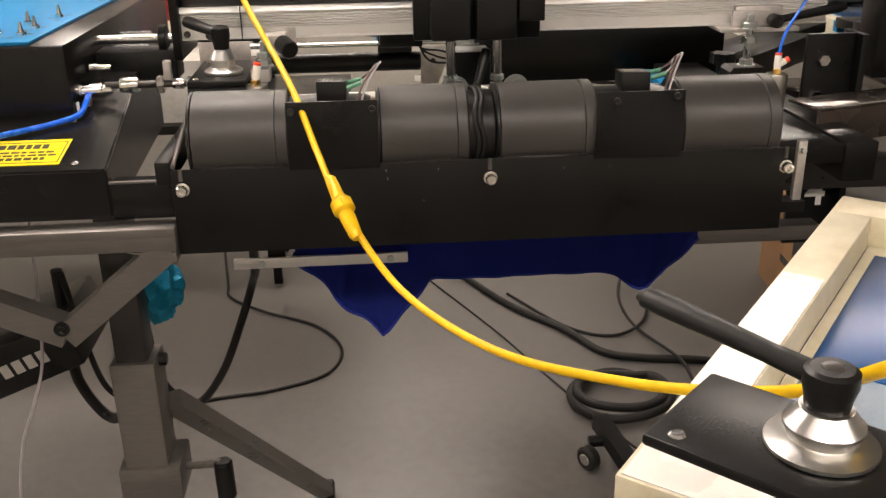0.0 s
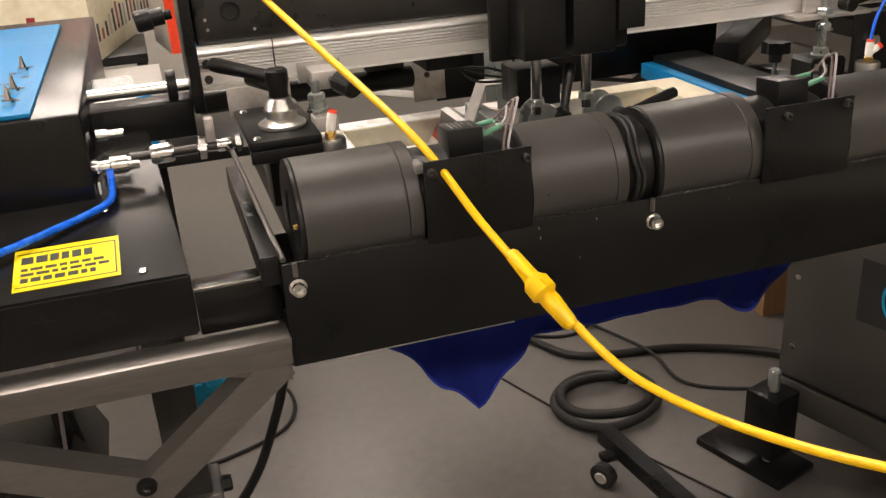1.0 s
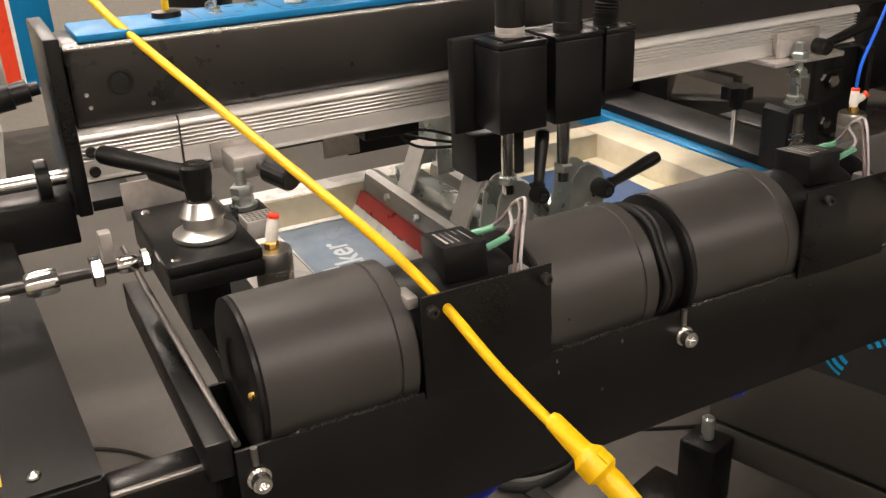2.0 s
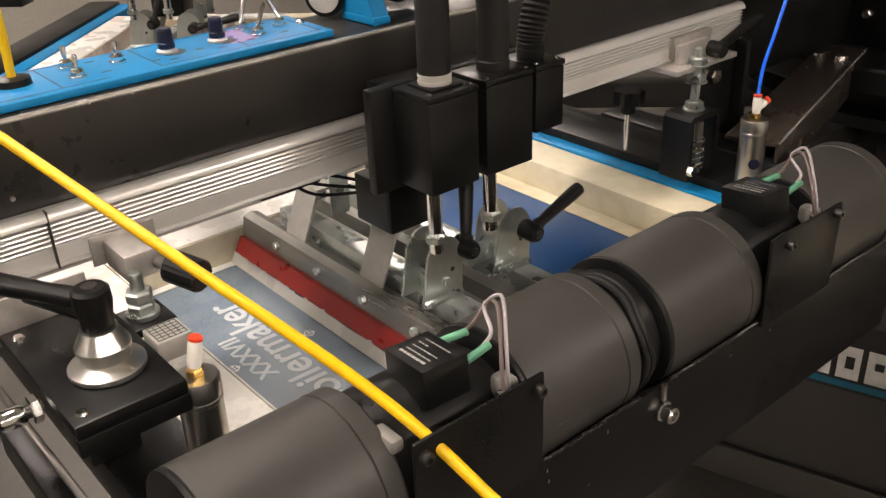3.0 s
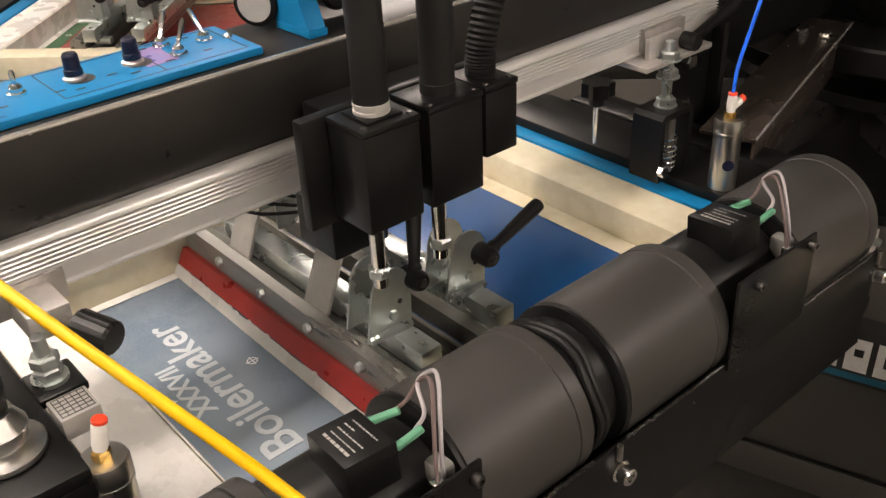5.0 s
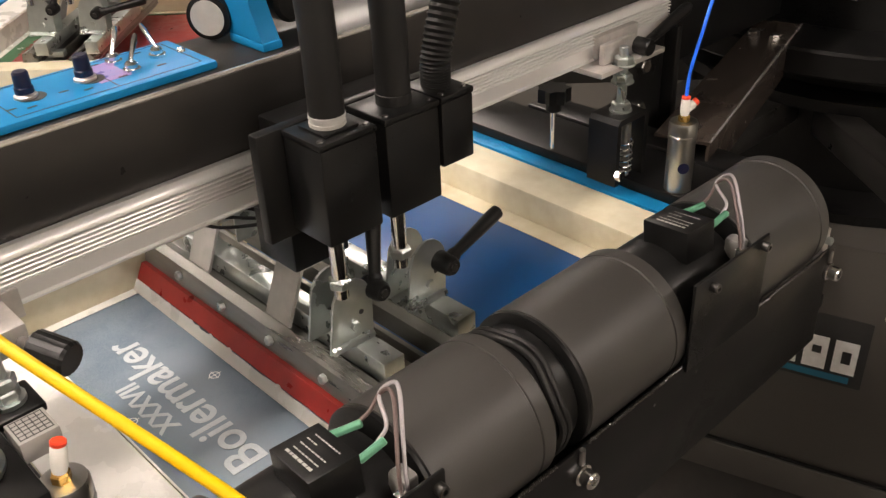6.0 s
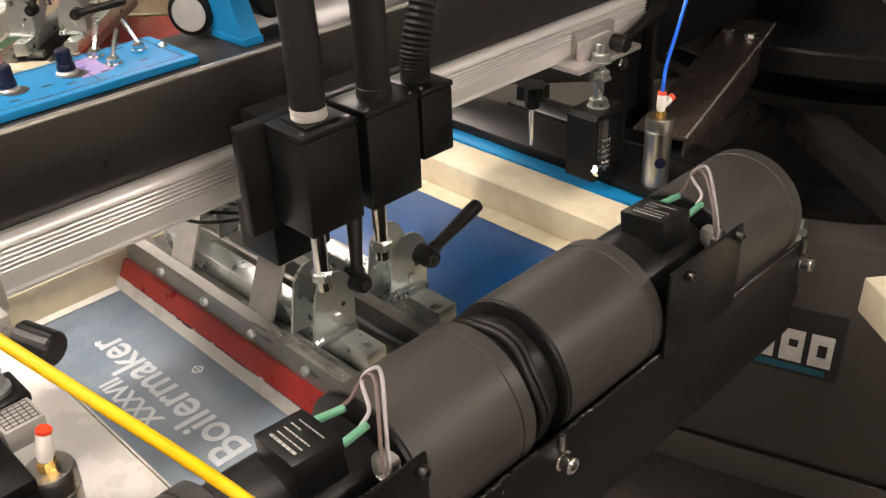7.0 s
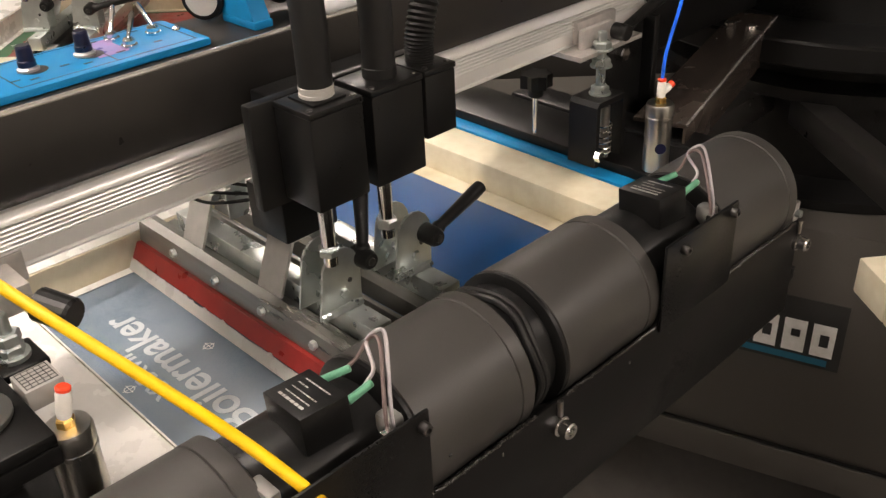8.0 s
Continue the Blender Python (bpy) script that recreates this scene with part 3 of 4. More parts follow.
for k, x in enumerate((0.448, 0.556)):
    for y in (0.287, 0.324):
        bm = B()
        prism(bm, [(x - 0.022, 1.19), (x + 0.036, 1.19), (x + 0.038, 1.235)] + [(x + 0.012 + 0.026 * math.cos(a), 1.238 + 0.03 * math.sin(a)) for a in [i * math.pi / 8 for i in range(9)]] + [(x - 0.016, 1.225)], "y", y, y + 0.003)
        br = part("bracket_plate", bm, M_ZINC, car, "galvanised bracket plate")
        part("bolt", hexbolt(B(), (x + 0.012, y, 1.212), (0, -1, 0), 0.006, 0.004), M_ZINC, br)
        part("hole", lathe(B(), (x + 0.022, y + 0.0002, 1.225), (x + 0.022, y - 0.0006, 1.225), [(0, 0.003), (1, 0.003)], 12), M_PRINT, br)
    part("weld", tube(B(), [(x - 0.02, 0.286, 1.193), (x, 0.283, 1.195), (x + 0.034, 0.285, 1.192)], 0.004, 8, 6, 0.001), M_ZINC, car)
for p, e in (((0.49, 0.285, 1.245), (0.514, 0.31, 1.318)), ((0.584, 0.277, 1.236), (0.686, 0.292, 1.256))):
    p, e = Vector(p), Vector(e)
    lv = part("clamp_lever", lathe(B(), p, e, [(0, 0.008), (0.15, 0.0085), (0.2, 0.0065), (0.85, 0.009), (0.97, 0.0085), (1, 0.005)], 14), M_PLASTIC, car, "black plastic clamping lever")
    part("lever_hub", lathe(B(), p + Vector((0, 0.016, 0)), p - Vector((0, 0.014, 0)), [(0, 0.01), (0.15, 0.0125), (0.85, 0.0115), (1, 0.009)], 18), M_PLASTIC, lv)
    part("hub_screw", lathe(B(), p - Vector((0, 0.0141, 0)), p - Vector((0, 0.0165, 0)), [(0, 0.005), (0.8, 0.0045), (1, 0.002)], 12), M_BEAM, lv)
for x, y0, y1, mat in ((0.468, 0.235, 0.64, M_ZINC), (0.574, 0.235, 0.64, M_ZINC)):
    part("cross_tube", box(B(), x - 0.014, x + 0.014, y0, y1, 1.163, 1.19, 0.002), mat, car, "galvanised square cross tube")
for x, top in ((0.425, 1.172), (0.545, 1.165)):
    bm = B()
    prism(bm, [(x - 0.004, 1.14), (x + 0.022, 1.128), (x + 0.028, 1.135), (x + 0.024, top - 0.004), (x + 0.012, top), (x + 0.0, top - 0.004)], "y", 0.235, 0.695)
    part("holder", bm, M_HOLDER, car, "ink-stained aluminium blade holder")
    part("rib", box(B(), x + 0.024, x + 0.031, 0.235, 0.695, 1.145, 1.158, 0.001), M_HOLDER, car)
for x0, x1, z0, z1, mat in ((0.462, 0.478, 1.126, 1.15, M_HOLDER), (0.496, 0.53, 1.122, 1.136, M_STAIN), (0.519, 0.526, 1.1362, 1.156, M_HOLDER)):
    part("flood_bar", box(B(), x0, x1, 0.235, 0.695, z0, z1, 0.0015), mat, car, "ink-stained aluminium flood bar")
for y in (0.26, 0.45, 0.62):
    part("flood_clip", box(B(), 0.466, 0.5, y, y + 0.02, 1.1502, 1.1628, 0.001), M_ZINC, car)
bm = B()
prism(bm, [(0.4035, 1.1195), (0.4145, 1.1405), (0.4225, 1.139), (0.4105, 1.116)], "y", 0.24, 0.693)
part("blade", bm, M_RED, car, "red rubber squeegee blade smeared with ink")
for y in (0.3, 0.4, 0.5, 0.6):
    part("holder_bolt", hexbolt(B(), (0.4225, y, 1.156), (-1, 0, 0.1), 0.006, 0.006), M_ZINC, car)
# the torn white tape along the blade
bm = B()
up, lo = [], []
for i in range(121):
    y = 0.238 + 0.455 * i / 120
    h = 0.46 + 0.1 * noise.noise(Vector((y * 18, 1, 0))) + 0.3 * max(0, noise.noise(Vector((y * 70, 4, 0))) - 0.15)
    lo.append(bm.verts.new((0.3945, y, 1.1055)))
    up.append(bm.verts.new((0.3945 + 0.0165 * h, y, 1.1055 + 0.031 * h)))
for i in range(120):
    bm.faces.new((lo[i], lo[i + 1], up[i + 1], up[i]))
bmesh.ops.solidify(bm, geom=bm.faces[:], thickness=-0.006)
part("tape_strip", bm, M_TAPE, car, "torn white tape stuck along the blade")
for y0 in (0.385, 0.555):
    bm = B()
    prism(bm, [(0.437, 1.166), (0.4665, 1.238), (0.4955, 1.238), (0.4955, 1.234), (0.469, 1.234), (0.4405, 1.1645)], "y", y0, y0 + 0.046)
    part("grey_clip", bm, M_GREYP, car, "bent grey metal retaining clip")
part("sensor_box", box(B(), 0.455, 0.53, 0.378, 0.448, 1.2385, 1.3, 0.003), M_PLASTIC, car)
for i in range(3):
    part("cable", tube(B(), [(0.48 + 0.01 * i, 0.44, 1.27), (0.43 + 0.01 * i, 0.5, 1.262 + 0.01 * i), (0.41, 0.53, 1.285), (0.4, 0.5, 1.33), (0.42, 0.4, 1.34)], 0.0022, 8), M_RUBBER, car)
for y in (0.47, 0.56, 0.62):
    part("bracket", box(B(), 0.49, 0.52, y, y + 0.004, 1.19, 1.3, 0.001), M_ZINC, car)

car.location = (-0.03, 0, 0)

# ---------- writing and marks on the screen ----------
letters("lettering", "Boilermaker", 0.0605, Matrix.Translation((0.2925, 0.447, 1.1029)) @ Matrix.Rotation(radians(90), 4, "Z"), M_PALE, screen, 0.0002, 1.0, 0.0009)
letters("lettering", "XXXVII", 0.0335, Matrix.Translation((0.26, 0.462, 1.1029)) @ Matrix.Rotation(radians(90), 4, "Z"), M_PALE, screen, 0.0002, 1.0, 0.0009)
for x, y in ((0.343, 0.456), (0.235, 0.452)):
    bm = B()
    for a in range(24):
        a0, a1 = a * math.pi / 12, (a + 1) * math.pi / 12
        vs = [bm.verts.new((x + r * math.cos(q), y + r * math.sin(q), 1.1031)) for r, q in ((0.0052, a0), (0.0066, a0), (0.0066, a1), (0.0052, a1))]
        bm.faces.new(vs)
    box(bm, x - 0.0085, x + 0.0085, y - 0.0005, y + 0.0005, 1.103, 1.1032)
    box(bm, x - 0.0005, x + 0.0005, y - 0.0085, y + 0.0085, 1.1033, 1.1035)
    part("register_mark", bm, M_WHITE, screen)
for b in ((0.201, 0.216, 0.23, 0.695, 1.1028, 1.1036), (0.201, 0.4, 0.683, 0.697, 1.1037, 1.1045), (0.83, 0.861, 0.23, 0.697, 1.1052, 1.106), (0.4, 0.83, 0.684, 0.697, 1.1052, 1.106)):
    part("tape", box(B(), *b), M_TAPE if b[0] < 0.4 else M_CREAM, screen)
for b in ((0.118, 0.198, 0.175, 0.75, 1.1502, 1.1512), (0.2, 0.6, 0.703, 0.752, 1.1502, 1.1512)):
    part("tape", box(B(), *b), M_TAPE, screen, "white tape on the frame")
part("tape", box(B(), 0.2005, 0.2025, 0.226, 0.699, 1.105, 1.15), M_TAPE, screen)

# ---------- screen holders ----------
hol = thing("screen_holder", "black steel screen holder with blue edge strip", "screen holder")
part("edge_strip", box(B(), 0.937, 0.966, 0.16, 0.9, 1.118, 1.152, 0.002), M_BLUE, hol, "bright blue painted edge strip")
part("bar", box(B(), 0.9665, 1.075, 0.15, 0.9, 1.135, 1.166, 0.003), M_BLACK, hol)
part("channel", box(B(), 1.076, 1.135, 0.15, 0.62, 1.1, 1.17, 0.003), M_BLACK, hol)
holl = thing("screen_holder", "black steel screen holder under the clamp plate", "screen holder")
part("bar", box(B(), 0.03, 0.114, 0.19, 0.72, 1.12, 1.165, 0.003), M_BLACK, holl)
part("upright", box(B(), 0.02, 0.07, 0.31, 0.38, 1.166, 1.288, 0.003), M_BLACK, holl)


def air_cylinder(x, y, z0, z1, name_label):
    """A slim pneumatic cylinder with a push-in elbow."""
    c = thing("air_cylinder", name_label, "air cylinder", "air cylinders")
    part("barrel", lathe(B(), (x, y, z0), (x, y, z1), [(0, 0.0185), (0.05, 0.0195), (0.12, 0.0195), (0.13, 0.0188), (0.8, 0.0188), (0.81, 0.0196), (0.84, 0.0196), (0.845, 0.0189), (0.87, 0.0189), (0.875, 0.0196), (0.97, 0.0196), (1, 0.0182)], 40), M_SATIN, c, "polished steel barrel")
    part("nut", hexbolt(B(), (x, y, z1 + 0.0002), (0, 0, 1), 0.0078, 0.008), M_BRASS, c, "brass nut")
    el = part("elbow", lathe(B(), (x, y, z1 + 0.0084), (x + (0 if z1 < 1.28 else 0.005), y, z1 + 0.032), [(0, 0.0055), (0.2, 0.0065), (0.9, 0.0062), (1, 0.005)], 16), M_WHITEP, c, "white push-in fitting")
    if z1 < 1.28:
        part("side_port", lathe(B(), (x, y, z1 + 0.014), (x + 0.012, y - 0.006, z1 + 0.024), [(0, 0.005), (0.8, 0.0058), (1, 0.0045)], 14), M_WHITEP, el)
    part("release_ring", lathe(B(), (x + (0 if z1 < 1.28 else 0.0051), y, z1 + 0.0322), (x + (0 if z1 < 1.28 else 0.006), y, z1 + 0.036), [(0, 0.0062), (0.7, 0.0062), (1, 0.005)], 16), M_REDP, el, "orange-red release ring")
    if z1 < 1.28:
        part("release_ring", lathe(B(), (x + 0.0121, y - 0.006, z1 + 0.0241), (x + 0.016, y - 0.008, z1 + 0.0272), [(0, 0.0056), (1, 0.0048)], 14), M_REDP, el)
    return c


ac1 = air_cylinder(0.093, 0.208, 1.166, 1.288, "small polished air cylinder with white elbow beside the clamp plate")
ac2 = air_cylinder(0.99, 0.262, 1.15, 1.268, "small polished air cylinder with blue hose")
part("hose", tube(B(), [(0.99, 0.262, 1.302), (1.0, 0.265, 1.34), (1.035, 0.27, 1.4), (1.09, 0.28, 1.5), (1.13, 0.3, 1.65)], 0.0025, 10), M_AIRBLUE, ac2, "clear blue air hose")
part("sticker", lathe(B(), (0.9775, 0.2478, 1.205), (0.9771, 0.2474, 1.205), [(0, 0.008), (1, 0.008)], 20), M_NAVY, ac2)


def lever_clamp(m, label, ang, low=True):
    """A clamp plate with a bell-shaped steel base and a ratchet lever; the base stands at the origin."""
    c = thing("screen_clamp", label, "clamp", "screen clamps")
    c.matrix_basis = m
    part("plate", box(B(), -0.052, 0.041, -0.06, 0.15 if low else 0.085, -0.012, 0, 0.003), M_BLACK, c, "black steel clamp plate")
    part("plate_edge", box(B(), -0.052, 0.041, -0.0605, -0.052, -0.03, -0.0125, 0.002), M_BLACK, c)
    part("bell", lathe(B(), (0, 0, 0.0003), (0, 0, 0.04), [(0, 0.03), (0.05, 0.0315), (0.14, 0.0315), (0.28, 0.0225), (0.3, 0.02), (0.52, 0.02), (0.54, 0.0225), (0.62, 0.0225), (0.97, 0.0145), (1, 0.015)], 40), M_MACH, c, "turned bell-shaped steel base")
    d = Vector((math.cos(radians(ang)), math.sin(radians(ang)), 0.06))
    lv = part("lever", lathe(B(), Vector((0, 0, 0.064)) + d * 0.008, Vector((0, 0, 0.062)) + d * 0.135, [(0, 0.0095), (0.25, 0.0085), (0.85, 0.0105), (0.95, 0.01), (1, 0.006)], 14), M_PLASTIC, c, "black plastic ratchet lever")
    part("lever_hub", lathe(B(), (0, 0, 0.0403), (0, 0, 0.077), [(0, 0.0125), (0.3, 0.0135), (0.6, 0.0155), (0.92, 0.015), (1, 0.012)], 24), M_PLASTIC, lv)
    part("hub_screw", lathe(B(), (0, 0, 0.0772), (0, 0, 0.079), [(0, 0.0065), (0.6, 0.006), (1, 0.003)], 12), M_BEAM, lv)
    if low:
        e = Matrix.Rotation(radians(-12), 3, "Z") @ d
        part("lock_lever", lathe(B(), Vector((0, 0, 0.05)) + e * 0.01, Vector((0, 0, 0.046)) + e * 0.085, [(0, 0.008), (0.9, 0.0085), (1, 0.005)], 12), M_PLASTIC, c)
    if low:
        part("stud", rod(B(), (0.06, 0.068, -0.02), (0.06, 0.068, 0.04), 0.0062, 14, 0.001), M_ZINC, c, "threaded zinc stud")
        for z in (0.0, 0.012):
            part("nut", hexbolt(B(), (0.06, 0.068, z + 0.0002), (0, 0, 1), 0.0125, 0.0098), M_ZINC, c)
        part("washer", lathe(B(), (0.06, 0.068, -0.004), (0.06, 0.068, 0.0), [(0, 0.0155), (1, 0.0155)], 20), M_ZINC, c)
        part("lug", box(B(), 0.0412, 0.083, 0.045, 0.09, -0.014, -0.0045, 0.003), M_BLACK, c)
        part("limit_switch", box(B(), 0.043, 0.075, -0.002, 0.03, -0.016, 0.004, 0.001), M_GREYP, c, "pale gridded connector block")
        for i in range(6):
            part("grid_line", box(B(), 0.0455 + i * 0.0052, 0.0462 + i * 0.0052, 0.001, 0.027, 0.0041, 0.0044), M_PRINT, c)
            part("grid_line", box(B(), 0.0455, 0.0722, 0.001 + i * 0.0051, 0.0017 + i * 0.0051, 0.0045, 0.0048), M_PRINT, c)
    for x, y in ((-0.04, -0.045), (-0.04, 0.1 if low else 0.068)):
        part("plate_screw", lathe(B(), (x, y, 0.0002), (x, y, 0.0022), [(0, 0.0055), (1, 0.004)], 12), M_CHROME, c)
    return c


lever_clamp(pose(0.038, 0.25, 1.3), "black clamp plate with steel bell base and black ratchet lever", 123)
lever_clamp(pose(0.522, -0.885, 1.3, 0, 0, 45) @ Matrix.Diagonal((1, 1, 0.66, 1)), "black clamp plate with ratchet lever beside a taped screen", 78, False)

# link rod and swivel between the control box and the clamp
lk = thing("swivel_link", "bright steel swivel link with nuts and clamp screw", "linkage")
part("rod", rod(B(), (-0.16, 0.262, 1.283), (-0.016, 0.262, 1.283), 0.006, 16), M_BEAM, lk)
for x, r, w in ((-0.135, 0.013, 0.03), (-0.075, 0.016, 0.012), (-0.05, 0.009, 0.02), (-0.026, 0.012, 0.008)):
    part("nut", lathe(B(), (x, 0.262, 1.283), (x + w, 0.262, 1.283), [(0, r * 0.85), (0.15, r), (0.85, r), (1, r * 0.85)], 6 if w < 0.02 else 18, w >= 0.02), M_CHROME, lk)
part("clamp_screw", box(B(), -0.062, -0.05, 0.255, 0.27, 1.29, 1.322, 0.002), M_ALUWORN, lk)

# rail blocks with knobs
rb1 = thing("rail_block", "small aluminium rail block with black knurled knob", "rail block", "rail blocks")
part("block", box(B(), 0.098, 0.135, 0.338, 0.3875, 1.32, 1.346, 0.002), M_ALUWORN, rb1)
part("tab", box(B(), 0.086, 0.15, 0.3865, 0.3895, 1.322, 1.352, 0.001), M_ALUWORN, rb1)
part("angle_plate", box(B(), -0.02, 0.07, 0.366, 0.37, 1.288, 1.332, 0.001), M_ALUWORN, rb1, "bent bare aluminium angle")
part("spindle", rod(B(), (0.125, 0.33, 1.335), (0.13, 0.318, 1.335), 0.006, 14), M_STEEL, rb1)
kb = lathe(B(), (0.1305, 0.318, 1.335), (0.147, 0.285, 1.3285), [(0, 0.013), (0.06, 0.0155), (0.92, 0.0155), (1, 0.0135)], 40)
for i, v in enumerate(kb.verts):
    if (i % 40) % 2:
        v.co += (Vector((0.1388, 0.3015, 1.3317)) - v.co).normalized() * 0.0006
part("knob", kb, M_PLASTIC, rb1, "black knurled plastic knob")
rb2 = thing("rail_block", "aluminium rail block with threaded stud and black lever", "rail block", "rail blocks")
part("block", box(B(), 0.94, 1.03, 0.352, 0.3875, 1.335, 1.368, 0.002), M_ALUWORN, rb2)
part("angle_plate", box(B(), 0.905, 1.05, 0.318, 0.385, 1.326, 1.3335, 0.001), M_ALUWORN, rb2, "bare aluminium angle plate")
part("upstand", box(B(), 0.93, 1.0, 0.335, 0.343, 1.334, 1.362, 0.001), M_ALUWORN, rb2)
part("stud", rod(B(), (0.958, 0.322, 1.255), (0.958, 0.322, 1.358), 0.0068, 14, 0.001), M_ZINC, rb2, "threaded zinc stud")
for z in (1.3338, 1.309, 1.2678):
    part("nut", hexbolt(B(), (0.958, 0.322, z), (0, 0, 1), 0.0135, 0.0105), M_ZINC, rb2)
    part("washer", lathe(B(), (0.958, 0.322, z - 0.0022), (0.958, 0.322, z - 0.0002), [(0, 0.016), (1, 0.016)], 20), M_ZINC, rb2)
p, e = Vector((1.005, 0.325, 1.345)), Vector((1.145, 0.345, 1.365))
lv = part("lever", lathe(B(), p, e, [(0, 0.0075), (0.2, 0.007), (0.9, 0.0095), (1, 0.006)], 14), M_PLASTIC, rb2, "black plastic lever")
part("lever_hub", rod(B(), p + Vector((0, 0.012, 0)), p - Vector((0, 0.014, 0)), 0.012, 18, 0.002), M_PLASTIC, lv)
fk = thing("stud_fork", "black steel fork block holding spring and pin", "fork block")
bm = B()
prism(bm, [(0.92, 1.166), (0.928, 1.166), (0.928, 1.257), (0.982, 1.257), (0.982, 1.166), (0.99, 1.166), (0.99, 1.259), (0.984, 1.2655), (0.926, 1.2655), (0.92, 1.259)], "y", 0.297, 0.347)
part("fork", bm, M_BLACK, fk)
part("pin", rod(B(), (0.957, 0.31, 1.17), (0.957, 0.31, 1.25), 0.007, 14), M_STEEL, fk)
spr = [(0.957 + 0.011 * math.cos(k * 0.8), 0.31 + 0.011 * math.sin(k * 0.8), 1.172 + k * 0.0011) for k in range(48)]
part("spring", tube(B(), spr, 0.0014, 6, 2), M_CHROME, fk)
part("bolt", hexbolt(B(), (0.925, 0.297, 1.185), (0, -1, 0), 0.009, 0.008), M_CHROME, fk)
part("bolt", hexbolt(B(), (0.9903, 0.32, 1.225), (1, 0, 0), 0.008, 0.012), M_ZINC, fk)
rb2.location = (0.012, 0.03, 0)
fk.location = (0.012, 0.03, 0)
sk = thing("star_screw", "black star knob on a bright threaded screw", "knob")
bm = B()
prism(bm, [(0.965 + (0.02 if i % 2 else 0.026) * math.cos(i * math.pi / 7), 0.5 + (0.02 if i % 2 else 0.026) * math.sin(i * math.pi / 7)) for i in range(14)], "z", 1.245, 1.266)
sk.location = (0.01, -0.022, 0)
part("star_knob", bm, M_PLASTIC, sk)
part("collar", rod(B(), (0.965, 0.5, 1.228), (0.965, 0.5, 1.2448), 0.012, 18, 0.002), M_PLASTIC, sk)
part("screw", rod(B(), (0.965, 0.5, 1.152), (0.965, 0.5, 1.2278), 0.0045, 12), M_CHROME, sk)

# ---------- channel brace, column and base ----------
br = thing("channel_brace", "dark folded steel channel bolted to the column", "brace")
cm = Matrix.Translation((1.069, 0.32, 1.2)) @ Matrix.Rotation(radians(15.8), 4, "Z")
bm = B()
box(bm, 0, 0.6, -0.05, 0.034, -0.006, 0, 0.001, cm)
box(bm, 0, 0.6, -0.05, -0.045, -0.07, -0.0065, 0.001, cm)
part("channel", bm, M_BROWN, br)
# the light along the channel's edge, added as a thin bright rod
part("edge_highlight", rod(B(), cm @ Vector((0.002, -0.0492, -0.001)), cm @ Vector((0.598, -0.0492, -0.0005)), 0.0022, 8), M_EDGE, br, "lit channel edge built in as a bright rod")
for x, y in ((0.5015, 0.017), (0.496, -0.025)):
    part("bolt", hexbolt(B(), cm @ Vector((x, y, 0.0002)), (0, 0, 1), 0.011, 0.009), M_CHROME, br)
col = thing("press_column", "glossy black centre column and turntable of the press", "press column")
part("drum", lathe(B(), (2.05, 0.46, 0.832), (2.05, 0.46, 1.9), [(0, 0.46), (0.02, 0.46), (0.025, 0.36), (0.2, 0.36), (0.202, 0.43), (0.225, 0.43), (0.228, 0.36), (1, 0.36)], 64), M_BLACK, col)
part("flange", lathe(B(), (2.05, 0.46, 1.14), (2.05, 0.46, 1.193), [(0, 0.5), (0.1, 0.505), (0.9, 0.505), (1, 0.5)], 64), M_BLACK, col)
for k in range(14):
    a = radians(100 + k * 16)
    x, y = 2.05 + 0.375 * math.cos(a), 0.46 + 0.375 * math.sin(a)
    for z in (1.26,):
        part("bolt", hexbolt(B(), (x - 0.018 * math.cos(a), y - 0.018 * math.sin(a), z), (math.cos(a), math.sin(a), 0), 0.011, 0.014), M_CHROME, col)
pl = thing("number_plate_post", "black steel post plate carrying a white numeral four", "post")
part("plate", box(B(), 1.137, 1.235, 0.462, 0.474, 0.86, 1.3, 0.002), M_BLACK, pl)
part("edge", box(B(), 1.236, 1.25, 0.44, 0.52, 0.86, 1.3, 0.002), M_BLACK, pl)
letters("numeral", "4", 0.085, Matrix.Translation((1.195, 0.4615, 0.972)) @ Matrix.Rotation(radians(90), 4, "X"), M_WHITE, pl, 0.0003, 1.0, 0.002)
for x, z in ((1.17, 1.25), (1.163, 1.178), (1.16, 1.05)):
    part("bolt", hexbolt(B(), (x, 0.462, z), (0, -1, 0), 0.013, 0.014), M_CHROME, pl)

# base: feet, bolts and the maker's plate in plain shapes
for u, z in ((0.035, 0.561), (0.038, 0.36), (1.15, 0.561)):
    q = hm @ Vector((u, -0.0002, z))
    part("bolt", hexbolt(B(), q, (-0.9537, -0.3007, 0), 0.009, 0.006), M_CHROME, hub)
part("fold", box(B(), -0.002, 1.182, -0.008, -0.0003, 0.262, 0.268, 0.001, hm), M_BLACK, hub)
ft = part("foot_block", box(B(), -0.016, 0.082, -0.112, -0.014, 0.06, 0.245, 0.004, hm), M_BLACK, hub, "black levelling foot block")
part("foot_stud", rod(B(), hm @ Vector((0.034, -0.064, 0.2452)), hm @ Vector((0.034, -0.064, 0.31)), 0.016, 20, 0.004), M_ZINC, ft)
part("foot_pad", box(B(), -0.156, 0.124, -0.13, 0.02, 0.0, 0.022, 0.003, hm), M_BLACK, ft)
part("foot_screw", rod(B(), hm @ Vector((0.034, -0.064, 0.0222)), hm @ Vector((0.034, -0.064, 0.06)), 0.012, 14), M_ZINC, ft)
